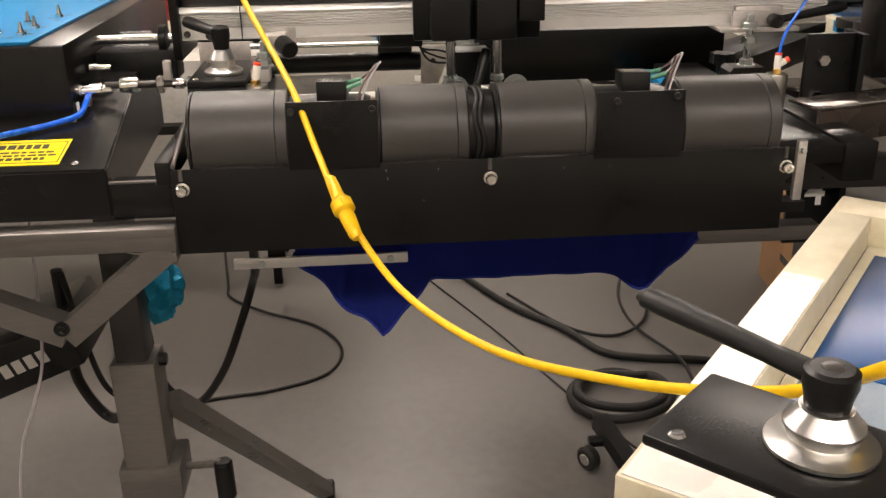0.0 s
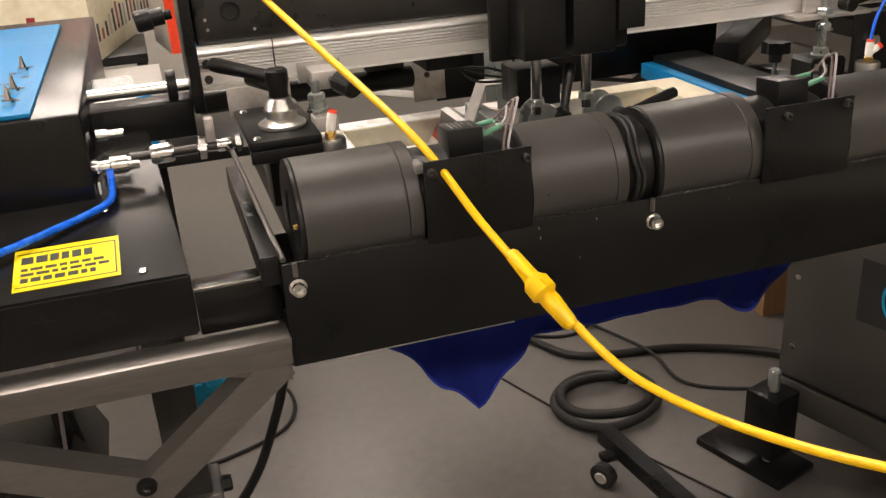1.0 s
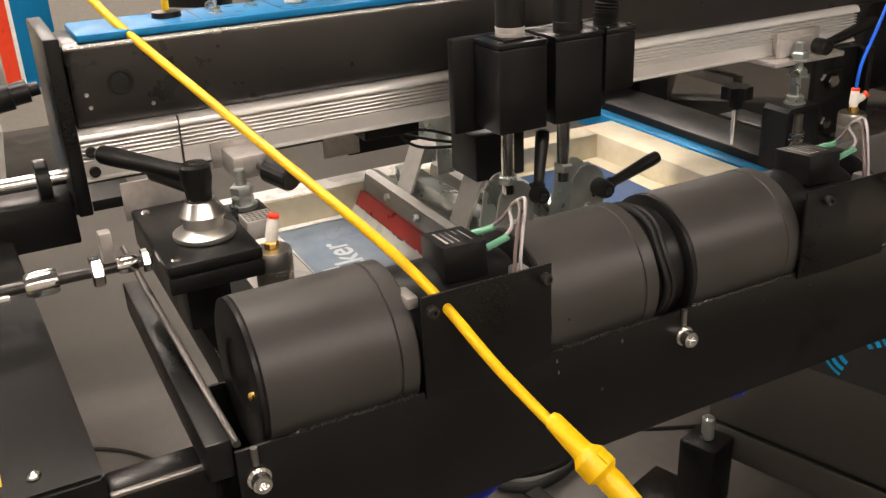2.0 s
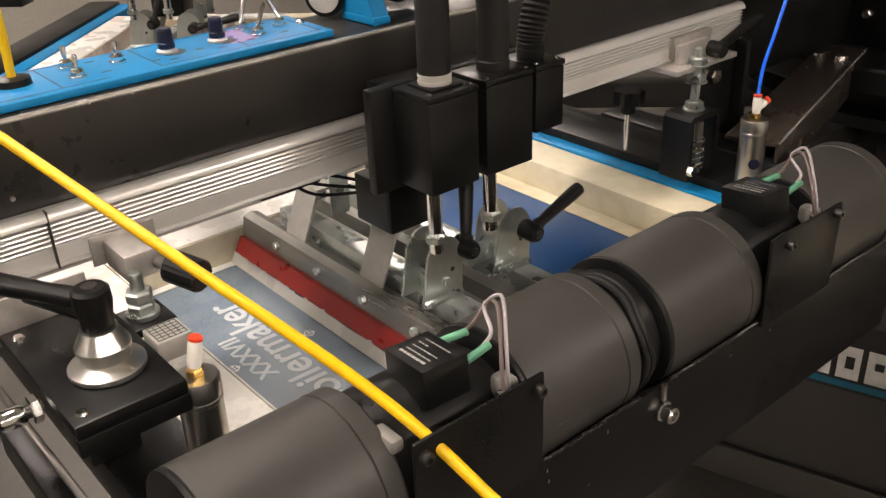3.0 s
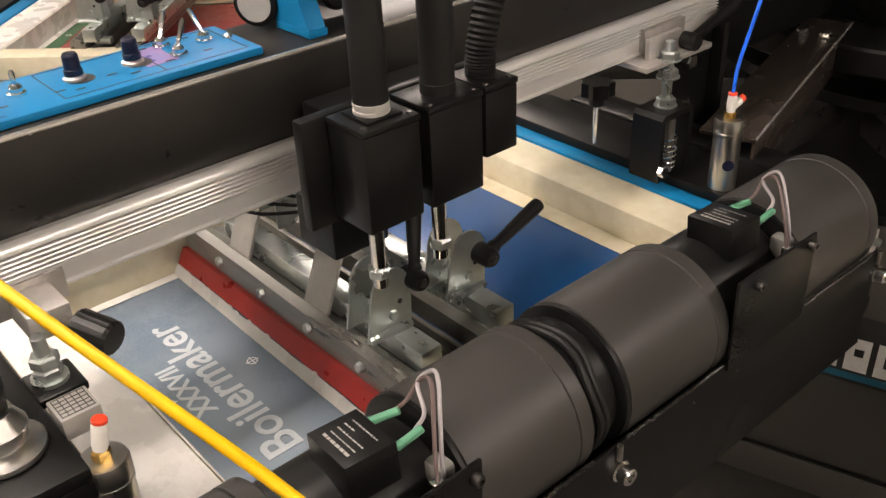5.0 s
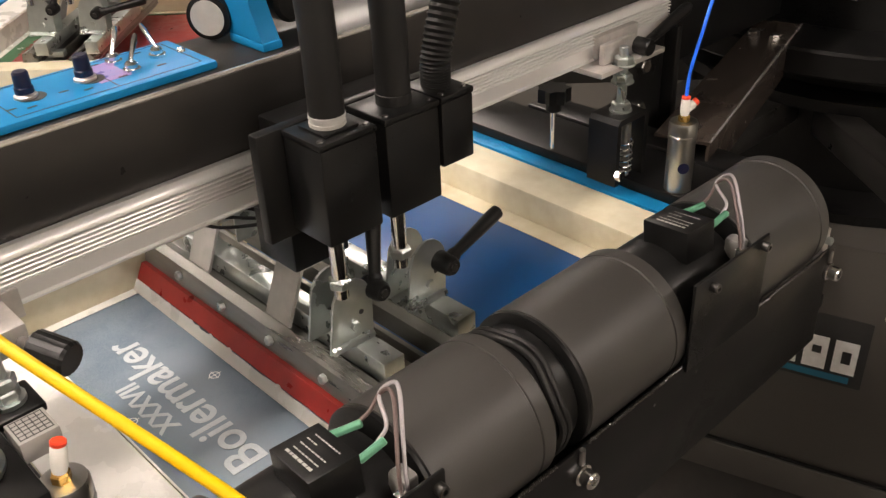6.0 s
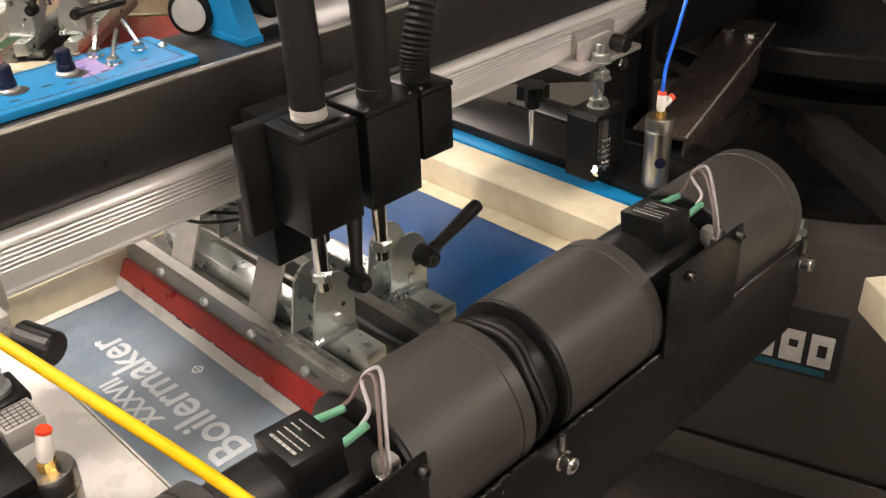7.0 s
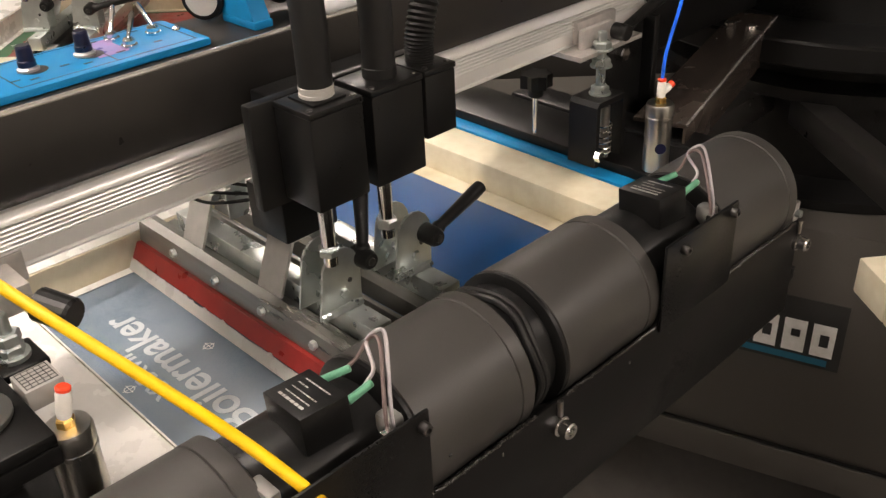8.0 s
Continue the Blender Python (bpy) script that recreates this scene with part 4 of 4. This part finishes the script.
part("leg_post", box(B(), 0.2, 1.0, 0.3, 1.0, 0.0, 0.1745, 0.002, hm), M_BLACK, hub)
lp = part("makers_plate", box(B(), 0.2, 0.745, -0.0022, -0.0002, 0.503, 0.668, 0, hm), M_PRINT, hub, "dark maker's plate with white and teal shapes")
for k in range(5):
    u = 0.45 + k * 0.058
    part("shape", box(B(), u, u + 0.046, -0.0032, -0.0023, 0.534, 0.614, 0, hm), M_WHITE, lp)
    part("shape_gap", box(B(), u + 0.016, u + 0.034, -0.004, -0.0034, 0.56 + 0.012 * (k % 2), 0.59, 0, hm), M_PRINT, lp)
part("shape", box(B(), 0.43, 0.72, -0.0032, -0.0023, 0.511, 0.527, 0, hm), M_TEAL, lp)
for r0, r1 in ((0.032, 0.043), (0.052, 0.062), (0.07, 0.077)):
    bm = B()
    for i in range(20):
        a0, a1 = radians(30 + i * 11), radians(30 + (i + 1) * 11)
        bm.faces.new([bm.verts.new(hm @ Vector((0.335 + r * math.cos(a), -0.003, 0.585 + r * math.sin(a)))) for r, a in ((r0, a0), (r1, a0), (r1, a1), (r0, a1))])
    part("arc", bm, M_CYANPRINT, lp)

# ---------- pallet with the shirt ----------
plt = thing("pallet", "flat aluminium printing pallet on its arm", "pallet")
part("board", box(B(), 0.13, 0.86, 0.24, 0.68, 1.05, 1.066, 0.003), M_ALUWORN, plt)
part("arm", box(B(), 0.5, 1.7, 0.43, 0.49, 0.99, 1.049, 0.003), M_BEAM, plt)
part("support_strip", box(B(), 0.032, 0.33, 0.176, 0.184, 0.977, 0.995, 0.001), M_ALU, plt, "bare aluminium strip")
part("strip_arm", box(B(), 0.09, 0.12, 0.1842, 0.19, 0.98, 1.0495, 0.001), M_BLACK, plt)
for x in (0.08, 0.3):
    part("strip_bolt", hexbolt(B(), (x, 0.176, 0.986), (0, -1, 0), 0.006, 0.004), M_ZINC, plt)
part("strip_foot", box(B(), 0.09, 0.14, 0.1902, 0.3, 1.036, 1.0495, 0.001), M_BLACK, plt)
part("side_bar", box(B(), 0.86, 1.12, 0.28, 0.32, 0.942, 0.972, 0.002), M_STEEL, plt, "bare steel bar")
bm = B()
nx = 90
cols = []
for i in range(nx + 1):
    x = 0.13 + 0.735 * i / nx
    s = i / nx
    drop = 0.125 - 0.05 * max(0, (0.2 - x) / 0.07) - 0.05 * max(0, (x - 0.8) / 0.065)
    drop += 0.11 * max(0, 1 - abs(x - 0.278) / 0.085) + 0.015 * math.exp(-((x - 0.22) / 0.03) ** 2) + 0.035 * math.exp(-((x - 0.755) / 0.04) ** 2)
    calm = 1 - 0.8 * max(0, min(1, (x - 0.36) / 0.04)) * max(0, min(1, (0.7 - x) / 0.04))
    fold = calm * (0.009 * math.sin(x * 42) + 0.007 * math.sin(x * 91 + 1))
    line = [(x, 0.7, 1.03), (x, 0.69, 1.069), (x, 0.46, 1.069), (x, 0.24, 1.069), (x, 0.222, 1.06)]
    for k in range(1, 9):
        line.append((x + 0.006 * calm * math.sin(k + x * 20), 0.215 - fold * k / 8 - 0.012 * math.sin(k * 0.4), 1.05 - drop * k / 8))
    cols.append([bm.verts.new(p) for p in line])
for a, b in zip(cols, cols[1:]):
    for k in range(len(a) - 1):
        bm.faces.new((a[k], b[k], b[k + 1], a[k + 1])).smooth = True
hem = [c[-1].co.copy() for c in cols]
bmesh.ops.solidify(bm, geom=bm.faces[:], thickness=0.0012)
shirt = thing("shirt", "royal blue cotton shirt hanging over the pallet edge", "shirt")
part("body", bm, M_CLOTH, shirt)
part("hem", tube(B(), hem, 0.0024, 6, 1), M_CLOTH, shirt, "stitched blue hem")
part("seam", tube(B(), [h + Vector((0, -0.0035, 0.02)) for h in hem], 0.0007, 5, 1), M_CLOTH, shirt)

# ---------- control box details ----------
pan2 = part("control_panel", box(B(), -0.75, -0.262, 0.235, 0.95, 1.3572, 1.363, 0.002), M_BLUE, cbx, "bright blue enamelled control panel")
for i, (x, y) in enumerate(((-0.29, 0.29), (-0.33, 0.3), (-0.29, 0.36), (-0.32, 0.42), (-0.29, 0.5), (-0.37, 0.36))):
    part("toggle_switch", lathe(B(), (x, y, 1.3632), (x, y, 1.387), [(0, 0.008), (0.3, 0.008), (0.32, 0.005), (0.7, 0.003), (1, 0.002)], 12), M_CHROME, pan2)
for i in range(8):
    part("mark", box(B(), -0.31 + 0.02 * (i % 2), -0.3 + 0.02 * (i % 2), 0.275 + 0.037 * i, 0.285 + 0.037 * i, 1.3631, 1.3634), M_PRINT, pan2)


tilt = Matrix.Translation((0, 0.03, 1.207)) @ Matrix.Rotation(math.atan2(0.083, 0.42), 4, "X")
lb = part("warning_label", box(B(), -0.3, -0.186, 0.022, 0.105, 0.0004, 0.0012, 0, tilt), M_LABELY, cbx, "yellow warning label with black bars")
part("border", box(B(), -0.297, -0.1895, 0.0945, 0.096, 0.0013, 0.0016, 0, tilt), M_PRINT, lb)
part("border", box(B(), -0.297, -0.1895, 0.028, 0.0295, 0.0013, 0.0016, 0, tilt), M_PRINT, lb)
part("border", box(B(), -0.191, -0.1895, 0.03, 0.094, 0.0013, 0.0016, 0, tilt), M_PRINT, lb)
for r, (y, h, n) in enumerate(((0.074, 0.014, 6), (0.06, 0.005, 9), (0.05, 0.005, 8), (0.037, 0.008, 7))):
    rr = random.Random(r)
    x = -0.292
    for k in range(n):
        w = rr.uniform(0.006, 0.014)
        if x + w < -0.195:
            part("bar", box(B(), x, x + w, y, y + h, 0.0013, 0.0016, 0, tilt), M_PRINT, lb)
        x += w + 0.003
for x, y in ((-0.163, 0.053), (-0.158, 0.42), (-0.165, 0.56), (-0.2, 0.2)):
    q = tilt @ Vector((x, y - 0.03, 0.0004))
    part("screw", lathe(B(), q, q + Vector((0, 0, 0.003)), [(0, 0.006), (0.6, 0.005), (1, 0.002)], 14), M_CHROME, cbx)
part("lower_rail", box(B(), -0.1125, -0.0165, 0.03, 0.07, 1.128, 1.184, 0.003), M_GLOSS, cbx)
part("rail_lip", box(B(), -0.1125, -0.0165, 0.028, 0.034, 1.1842, 1.188, 0.001), M_STEEL, cbx)
coup = thing("air_coupling", "bright steel air coupling with blue hose on control box", "air coupling")
part("body", lathe(B(), (-0.222, 0.262, 1.276), (-0.15, 0.262, 1.276), [(0, 0.008), (0.1, 0.011), (0.3, 0.011), (0.32, 0.0085), (0.5, 0.0085), (0.52, 0.0115), (0.8, 0.0115), (0.82, 0.009), (1, 0.008)], 20), M_CHROME, coup)
part("stem", rod(B(), (-0.19, 0.262, 1.267), (-0.19, 0.256, 1.25), 0.006, 12), M_CHROME, coup)
part("hose", tube(B(), [(-0.188, 0.256, 1.27), (-0.187, 0.23, 1.262), (-0.192, 0.2, 1.25), (-0.225, 0.175, 1.243), (-0.29, 0.13, 1.238), (-0.4, 0.06, 1.228), (-0.5, -0.02, 1.2)], 0.0045, 10), M_AIRBLUE, coup, "bright blue air hose")
fit2 = part("plug", lathe(B(), (-0.2, 0.33, 1.3), (-0.165, 0.33, 1.3), [(0, 0.008), (0.4, 0.008), (0.42, 0.0055), (1, 0.0055)], 14), M_CHROME, coup)
part("tag", box(B(), -0.204, -0.2015, 0.235, 0.2445, 1.215, 1.262, 0.0005), M_WHITE, coup)

# ---------- steel stand ----------
st = thing("steel_stand", "bare steel stand with cranked post and caster legs", "stand")
part("top_rail", box(B(), -0.9, -0.0165, -0.012, 0.03, 1.09, 1.1275, 0.004), M_STEEL, st)
part("top_edge", box(B(), -0.9, -0.0165, -0.0145, -0.0122, 1.113, 1.1275, 0.001), M_STEEL, st)


def bar(p, q, w, d):
    """A flat bar in the upright plane from p to q (x, z)."""
    p, q = Vector((p[0], 0, p[1])), Vector((q[0], 0, q[1]))
    n = (q - p).normalized().cross(Vector((0, 1, 0))) * w / 2
    return prism(B(), [((p + n).x, (p + n).z), ((q + n).x, (q + n).z), ((q - n).x, (q - n).z), ((p - n).x, (p - n).z)], "y", *d)


part("brace", bar((-0.03, 1.094), (-0.2, 0.955), 0.04, (-0.011, 0.028)), M_STEEL, st, "bare steel diagonal brace")
part("brace", bar((-0.2, 0.958), (-0.5, 1.1), 0.04, (-0.0105, 0.0285)), M_STEEL, st, "bare steel diagonal brace")
bm = B()
prism(bm, [(-0.02, 1.0895), (-0.02, 1.07), (-0.09, 1.0895)], "y", -0.0095, 0.026)
part("gusset", bm, M_STEEL, st)
part("pivot_bolt", lathe(B(), (-0.203, -0.0112, 0.972), (-0.203, -0.016, 0.972), [(0, 0.012), (0.7, 0.0115), (0.75, 0.006), (0.4, 0.004)], 20), M_BLACK, st)
part("post", box(B(), -0.19, -0.135, 0.17, 0.23, 0.45, 1.09, 0.004), M_BEAM, st)
ps = part("sleeve", box(B(), -0.2, -0.122, 0.16, 0.24, 0.05, 0.812, 0.004), M_STEEL, st, "square steel outer post")
part("pinch_bolt", hexbolt(B(), (-0.1215, 0.2, 0.8), (1, 0, 0), 0.012, 0.014), M_BLACK, ps)
part("lower_collar", box(B(), -0.212, -0.1, 0.15, 0.25, 0.53, 0.6, 0.004), M_STEEL, ps)
part("crank_arm", rod(B(), (-0.1, 0.2, 0.57), (-0.03, 0.18, 0.585), 0.008, 12), M_STEEL, ps)
part("crank_grip", rod(B(), (-0.028, 0.18, 0.59), (-0.026, 0.178, 0.51), 0.018, 20, 0.004), M_PLASTIC, ps, "black plastic crank grip")
lg = part("leg", tube(B(), [(-0.12, 0.24, 0.69), (0.11, 0.79, 0.06)], 0.026, 4, 1), M_STEEL, st)
part("leg", tube(B(), [(-0.16, 0.16, 0.3), (-0.4, -0.35, 0.06)], 0.03, 4, 1), M_STEEL, st)
part("leg", tube(B(), [(-0.16, 0.24, 0.3), (-0.6, 0.75, 0.06)], 0.03, 4, 1), M_STEEL, st)
for x, y in ((0.12, 0.82), (-0.4, -0.38), (-0.62, 0.77)):
    part("caster", lathe(B(), (x - 0.012, y, 0.034), (x + 0.012, y, 0.034), [(0, 0.028), (0.2, 0.034), (0.8, 0.034), (1, 0.028)], 20), M_RUBBER, st)
st2 = thing("caster_leg", "black steel leg on a twin caster", "caster leg")
part("leg", tube(B(), [(0.935, 1.06, 0.09), (0.99, 0.62, 0.09)], 0.032, 4, 1), M_BLACK, st2)
cs = part("caster", lathe(B(), (0.865, 0.945, 0.036), (0.895, 0.965, 0.036), [(0, 0.028), (0.2, 0.036), (0.8, 0.036), (1, 0.028)], 20), M_RUBBER, st2)
part("hub", lathe(B(), (0.8645, 0.9447, 0.036), (0.8625, 0.9433, 0.036), [(0, 0.018), (1, 0.014)], 16), M_CHROME, cs)
part("fork", box(B(), 0.885, 0.93, 0.965, 1.0, 0.062, 0.082, 0.004), M_BLACK, st2)
st2.location = (-0.022, -0.055, 0)
# cloth rag, tool box and far clutter under the stand
bm = B()
bmesh.ops.create_icosphere(bm, subdivisions=4, radius=1)
for v in bm.verts:
    f = 1 + 0.35 * noise.noise(v.co * 2.2) + 0.16 * noise.noise(v.co * 6)
    v.co = Vector((-0.125 + v.co.x * 0.042 * f, 0.28 + v.co.y * 0.038 * f, 0.9 + v.co.z * 0.058 * f))
for f in bm.faces:
    f.smooth = True
solid("rag", bm, M_CYAN, "crumpled cyan cloth rag stuffed on the stand", "rag")
tbm = Matrix.Translation((-0.42, 0.34, 0.74)) @ Matrix.Rotation(radians(-22), 4, "Y")
tb = thing("equipment_case", "black equipment case with pale printed bars", "case")
part("body", box(B(), -0.16, 0.12, -0.03, 0.2, -0.05, 0.05, 0.006, tbm), M_BLACK, tb)
for k in range(4):
    part("print", box(B(), -0.03 + k * 0.026, -0.012 + k * 0.026, -0.0316, -0.0305, -0.015, 0.012, 0, tbm), M_GREYP, tb)
part("bracket", box(B(), -0.5, -0.46, 0.36, 0.4, 0.79, 1.13, 0.004), M_BLACK, tb)

# ---------- cables on and above the floor ----------
cab = thing("hanging_cable", "thick black power cable looping down from the unit", "cable", "cables")
part("cable", tube(B(), [(0.07, 0.14, 1.082), (0.05, 0.3, 0.93), (0.02, 0.45, 0.83), (-0.01, 0.45, 0.745), (-0.06, 0.45, 0.628), (-0.121, 0.45, 0.556), (-0.176, 0.45, 0.593), (-0.19, 0.42, 0.68), (-0.18, 0.35, 0.85)], 0.0085, 12), M_RUBBER, cab)
for pts, r in (([(-0.345, 0.4, 0.9), (-0.345, 0.4, 0.699), (-0.333, 0.4, 0.632), (-0.297, 0.4, 0.569), (-0.25, 0.35, 0.6), (-0.19, 0.245, 0.75)], 0.011), ([(-0.33, 0.38, 0.9), (-0.312, 0.4, 0.729), (-0.291, 0.4, 0.643), (-0.255, 0.38, 0.62), (-0.19, 0.245, 0.7)], 0.006), ([(-0.3, 0.2, 1.09), (-0.31, 0.2, 0.95), (-0.325, 0.2, 0.808), (-0.356, 0.2, 0.717), (-0.393, 0.2, 0.622), (-0.416, 0.2, 0.45), (-0.42, 0.25, 0.004)], 0.0028)):
    c2 = thing("hanging_cable", "black cable hanging beside the stand post", "cable", "cables")
    part("cable", tube(B(), pts, r, 12), M_RUBBER if r > 0.004 else M_WIRE, c2)
for pts, r in (
    ([(-0.45, 2.9, 0.006), (-0.358, 2.36, 0.006), (-0.324, 2.19, 0.006), (-0.173, 2.04, 0.006), (0.033, 1.894, 0.006), (0.133, 1.701, 0.006), (0.088, 1.521, 0.006), (-0.097, 1.427, 0.006), (-0.279, 1.393, 0.006), (-0.5, 1.3, 0.006)], 0.006),
    ([(0.5, 2.6, 0.014), (0.657, 2.246, 0.014), (0.786, 1.983, 0.014), (0.964, 1.742, 0.014), (1.063, 1.56, 0.014), (1.2, 1.5, 0.014), (1.4, 1.46, 0.014), (1.62, 1.35, 0.014), (1.75, 1.2, 0.03)], 0.014),
    ([(0.4, 2.5, 0.004), (0.513, 2.233, 0.004), (0.712, 1.771, 0.004), (0.826, 1.46, 0.004), (0.971, 1.092, 0.004), (1.097, 0.818, 0.004), (1.2, 0.6, 0.004)], 0.0038),
    ([(1.45, 2.6, 0.006), (1.315, 2.258, 0.006), (1.238, 2.01, 0.006), (1.235, 1.76, 0.006), (1.307, 1.45, 0.03), (1.34, 1.25, 0.006), (1.6, 1.1, 0.006)], 0.006),
    ([(1.5, 2.5, 0.006), (1.402, 2.218, 0.006), (1.335, 1.946, 0.006), (1.25, 1.75, 0.018), (1.123, 1.693, 0.006), (0.973, 1.788, 0.006), (0.8, 2.1, 0.006)], 0.006),
):
    c3 = thing("floor_cable", "black cable lying across the painted floor", "cable", "cables")
    part("cable", tube(B(), pts, r, 10), M_RUBBER, c3)
coil = thing("cable_coil", "thick black cable coiled on the floor", "cable", "cables")
pts = [(1.04 + (0.15 + 0.012 * k / 10) * math.cos(k * 0.42 + 0.6) * (1 if k < 16 else 0.78), 1.25 + (0.15 + 0.01 * math.sin(k)) * math.sin(k * 0.42 + 0.6) * (1 if k < 16 else 0.78), 0.016 + 0.0012 * k) for k in range(31)]
part("cable", tube(B(), pts, 0.015, 12, 5), M_RUBBER, coil)

# ---------- yellow cord with its connector ----------
cord = thing("yellow_cord", "bright yellow extension cord with in-line connector", "cord")
CORD = [(0.0, 0.48, 1.512), (0.021, 0.424, 1.483), (0.094, 0.22, 1.399), (0.163, 0.043, 1.318), (0.202, -0.063, 1.245), (0.235, -0.152, 1.196), (0.305, -0.247, 1.118), (0.398, -0.419, 1.12), (0.487, -0.616, 1.188), (0.55, -0.77, 1.265), (0.566, -0.86, 1.332), (0.575, -0.95, 1.41), (0.6, -1.2, 1.6)]
part("cable", tube(B(), CORD, 0.0048, 14, 12), M_YELLOW, cord)
k0, k1 = Vector((0.2175, -0.104, 1.224)), Vector((0.2525, -0.186, 1.166))
con = part("connector", lathe(B(), k0, k1, [(0, 0.0055), (0.04, 0.008), (0.32, 0.0092), (0.36, 0.0098), (0.42, 0.0148), (0.56, 0.0152), (0.6, 0.0105), (0.66, 0.0108), (0.95, 0.0088), (1, 0.0055)], 20), M_YELLOW, cord, "moulded yellow plug and socket")
mid = (k0 + k1) / 2
part("latch", box(B(), -0.005, 0.005, -0.016, 0.016, -0.006, 0.006, 0.002, Matrix.Translation(mid) @ (k1 - k0).to_track_quat("Z", "Y").to_matrix().to_4x4()), M_YELLOW, con)

# ---------- boxes and goods behind ----------
ccm = Matrix.Translation((1.88, 1.9, 0)) @ Matrix.Rotation(radians(-6), 4, "Z")
cb = thing("cardboard_box", "brown cardboard carton standing on the floor", "box", "cardboard boxes")
part("carton", box(B(), -0.02, 0.5, -0.36, 0.3, 0.0, 0.42, 0.004, ccm), M_CARD, cb)
part("tape", box(B(), 0.2, 0.27, -0.3605, 0.3005, 0.4202, 0.4212, 0, ccm), M_CREAM, cb)
part("mark", box(B(), -0.0215, -0.0205, -0.12, 0.06, 0.16, 0.19, 0, ccm), M_PRINT, cb)
rk = thing("shelf_rack", "dark steel shelf rack holding cartons", "shelf rack")
for z in (0.77, 1.02):
    part("shelf", box(B(), -1.5, 0.2 if z < 1 else -0.12, 1.9 if z < 1 else 2.3, 2.72, z, z + 0.03, 0.002), M_BLACK, rk)
for x in (-1.48, -0.16):
    for y in (2.32, 2.68):
        part("upright", box(B(), x, x + 0.035, y, y + 0.035, 0, 1.03, 0.002), M_BLACK, rk)
ctm = Matrix.Translation((-0.2, 2.5, 1.05)) @ Matrix.Rotation(radians(-14), 4, "Z")
ct = thing("printed_carton", "cream carton printed with coloured bars on a shelf", "carton")
part("carton", box(B(), -1.1, 0.0, -0.3, 0.6, 0.001, 0.22, 0.005, ctm), M_CREAM, ct)
rr = random.Random(3)
for k in range(16):
    x = -1.0 + k * 0.062
    part("print", box(B(), x, x + rr.uniform(0.02, 0.05), -0.302, -0.3005, 0.06, 0.06 + rr.uniform(0.03, 0.1), 0, ctm), (M_PRINT, M_RED, M_GREYP, M_BLUE)[k % 4], ct)
    part("print", box(B(), 0.0006, 0.002, -0.25 + k * 0.05, -0.23 + k * 0.05, 0.06, 0.06 + rr.uniform(0.03, 0.1), 0, ctm), (M_PRINT, M_RED, M_PRINT, M_GREYP)[k % 4], ct)
bx = thing("blue_carton", "blue carton with red and white edge standing upright", "carton")
bcm = Matrix.Translation((0.02, 2.34, 0.23)) @ Matrix.Rotation(radians(8), 4, "Z")
part("carton", box(B(), -0.06, 0.1, 0, 0.3, 0.8, 1.42, 0.004, bcm), M_BLUE, bx)
part("stripe", box(B(), -0.0615, -0.02, -0.0015, -0.0003, 0.801, 1.42, 0, bcm), M_REDP, bx)
part("stripe", box(B(), -0.0195, -0.008, -0.0015, -0.0003, 0.801, 1.42, 0, bcm), M_WHITE, bx)
part("side", box(B(), -0.0622, -0.0604, 0.0, 0.3, 0.801, 1.42, 0, bcm), M_GREYP, bx, "pale grey carton side")
bn = thing("plastic_bin", "pale plastic bin with a blue printed mark", "bin")
part("body", prism(B(), [(-0.85, 0.801), (-0.12, 0.801), (-0.09, 1.015), (-0.88, 1.015)], "y", 1.95, 2.28), M_GREYP, bn)
part("print", box(B(), -0.25, -0.13, 1.947, 1.9495, 0.83, 0.99), M_BLUE, bn)
for k in range(3):
    jr = thing("ink_jar", "clear ink jar with bright red lid", "jar", "ink jars")
    part("jar", rod(B(), (-0.62 + 0.16 * k, 2.75, 1.27), (-0.62 + 0.16 * k, 2.75, 1.42), 0.06, 20, 0.01), M_WHITEP, jr)
    part("lid", rod(B(), (-0.62 + 0.16 * k, 2.75, 1.4205), (-0.62 + 0.16 * k, 2.75, 1.47), 0.064, 20, 0.006), M_REDP, jr, "red screw lid")

# ---------- the neighbouring stations of the press ----------
for deg in (-45, 45, -90):
    at = turned(deg)
    if deg == 45:
        # this station stands swung out a little about its inner corner
        at = pose(0.971, -0.054, 0, 0, 0, 6.5) @ Matrix.Translation((-1.053, 0.12, 0)) @ at
    sc = copy_thing(screen, at @ Matrix.Translation((-0.13, 0.02, 0)) if deg == -45 else at)
    for o in sc.children:
        if o.name.startswith(("ink", "emulsion", "lettering")) and deg == -45:
            o.data = mesh_of("ink", box(B(), 0.255, 0.85, 0.272, 0.672, 1.1027, 1.105, 0.001), M_RED) if o.name.startswith("ink") else o.data.copy()
            o.data.materials[0] = M_GREENE if o.name.startswith("emul") else M_RED
    copy_thing(plt, at)
    if deg == -45:
        outer = thing("screen_holder", "bright blue edge strip of the neighbouring screen holder", "screen holder")
        outer.matrix_basis = at
        part("edge_strip", box(B(), -0.06, -0.018, 0.1, 0.92, 1.108, 1.152, 0.002), M_BLUE, outer)
        part("bar", box(B(), -0.15, -0.0605, 0.1, 0.92, 1.118, 1.16, 0.003), M_BLACK, outer)
    if deg < 0:
        tagged(sc, "cream-taped printing screen with red ink behind the arm" if deg == -45 else "")
        for o in (arm, hol):
            copy_thing(o, turned(deg))
        copy_thing(car, turned(deg) @ Matrix.Translation((-0.2, 0, 0)))
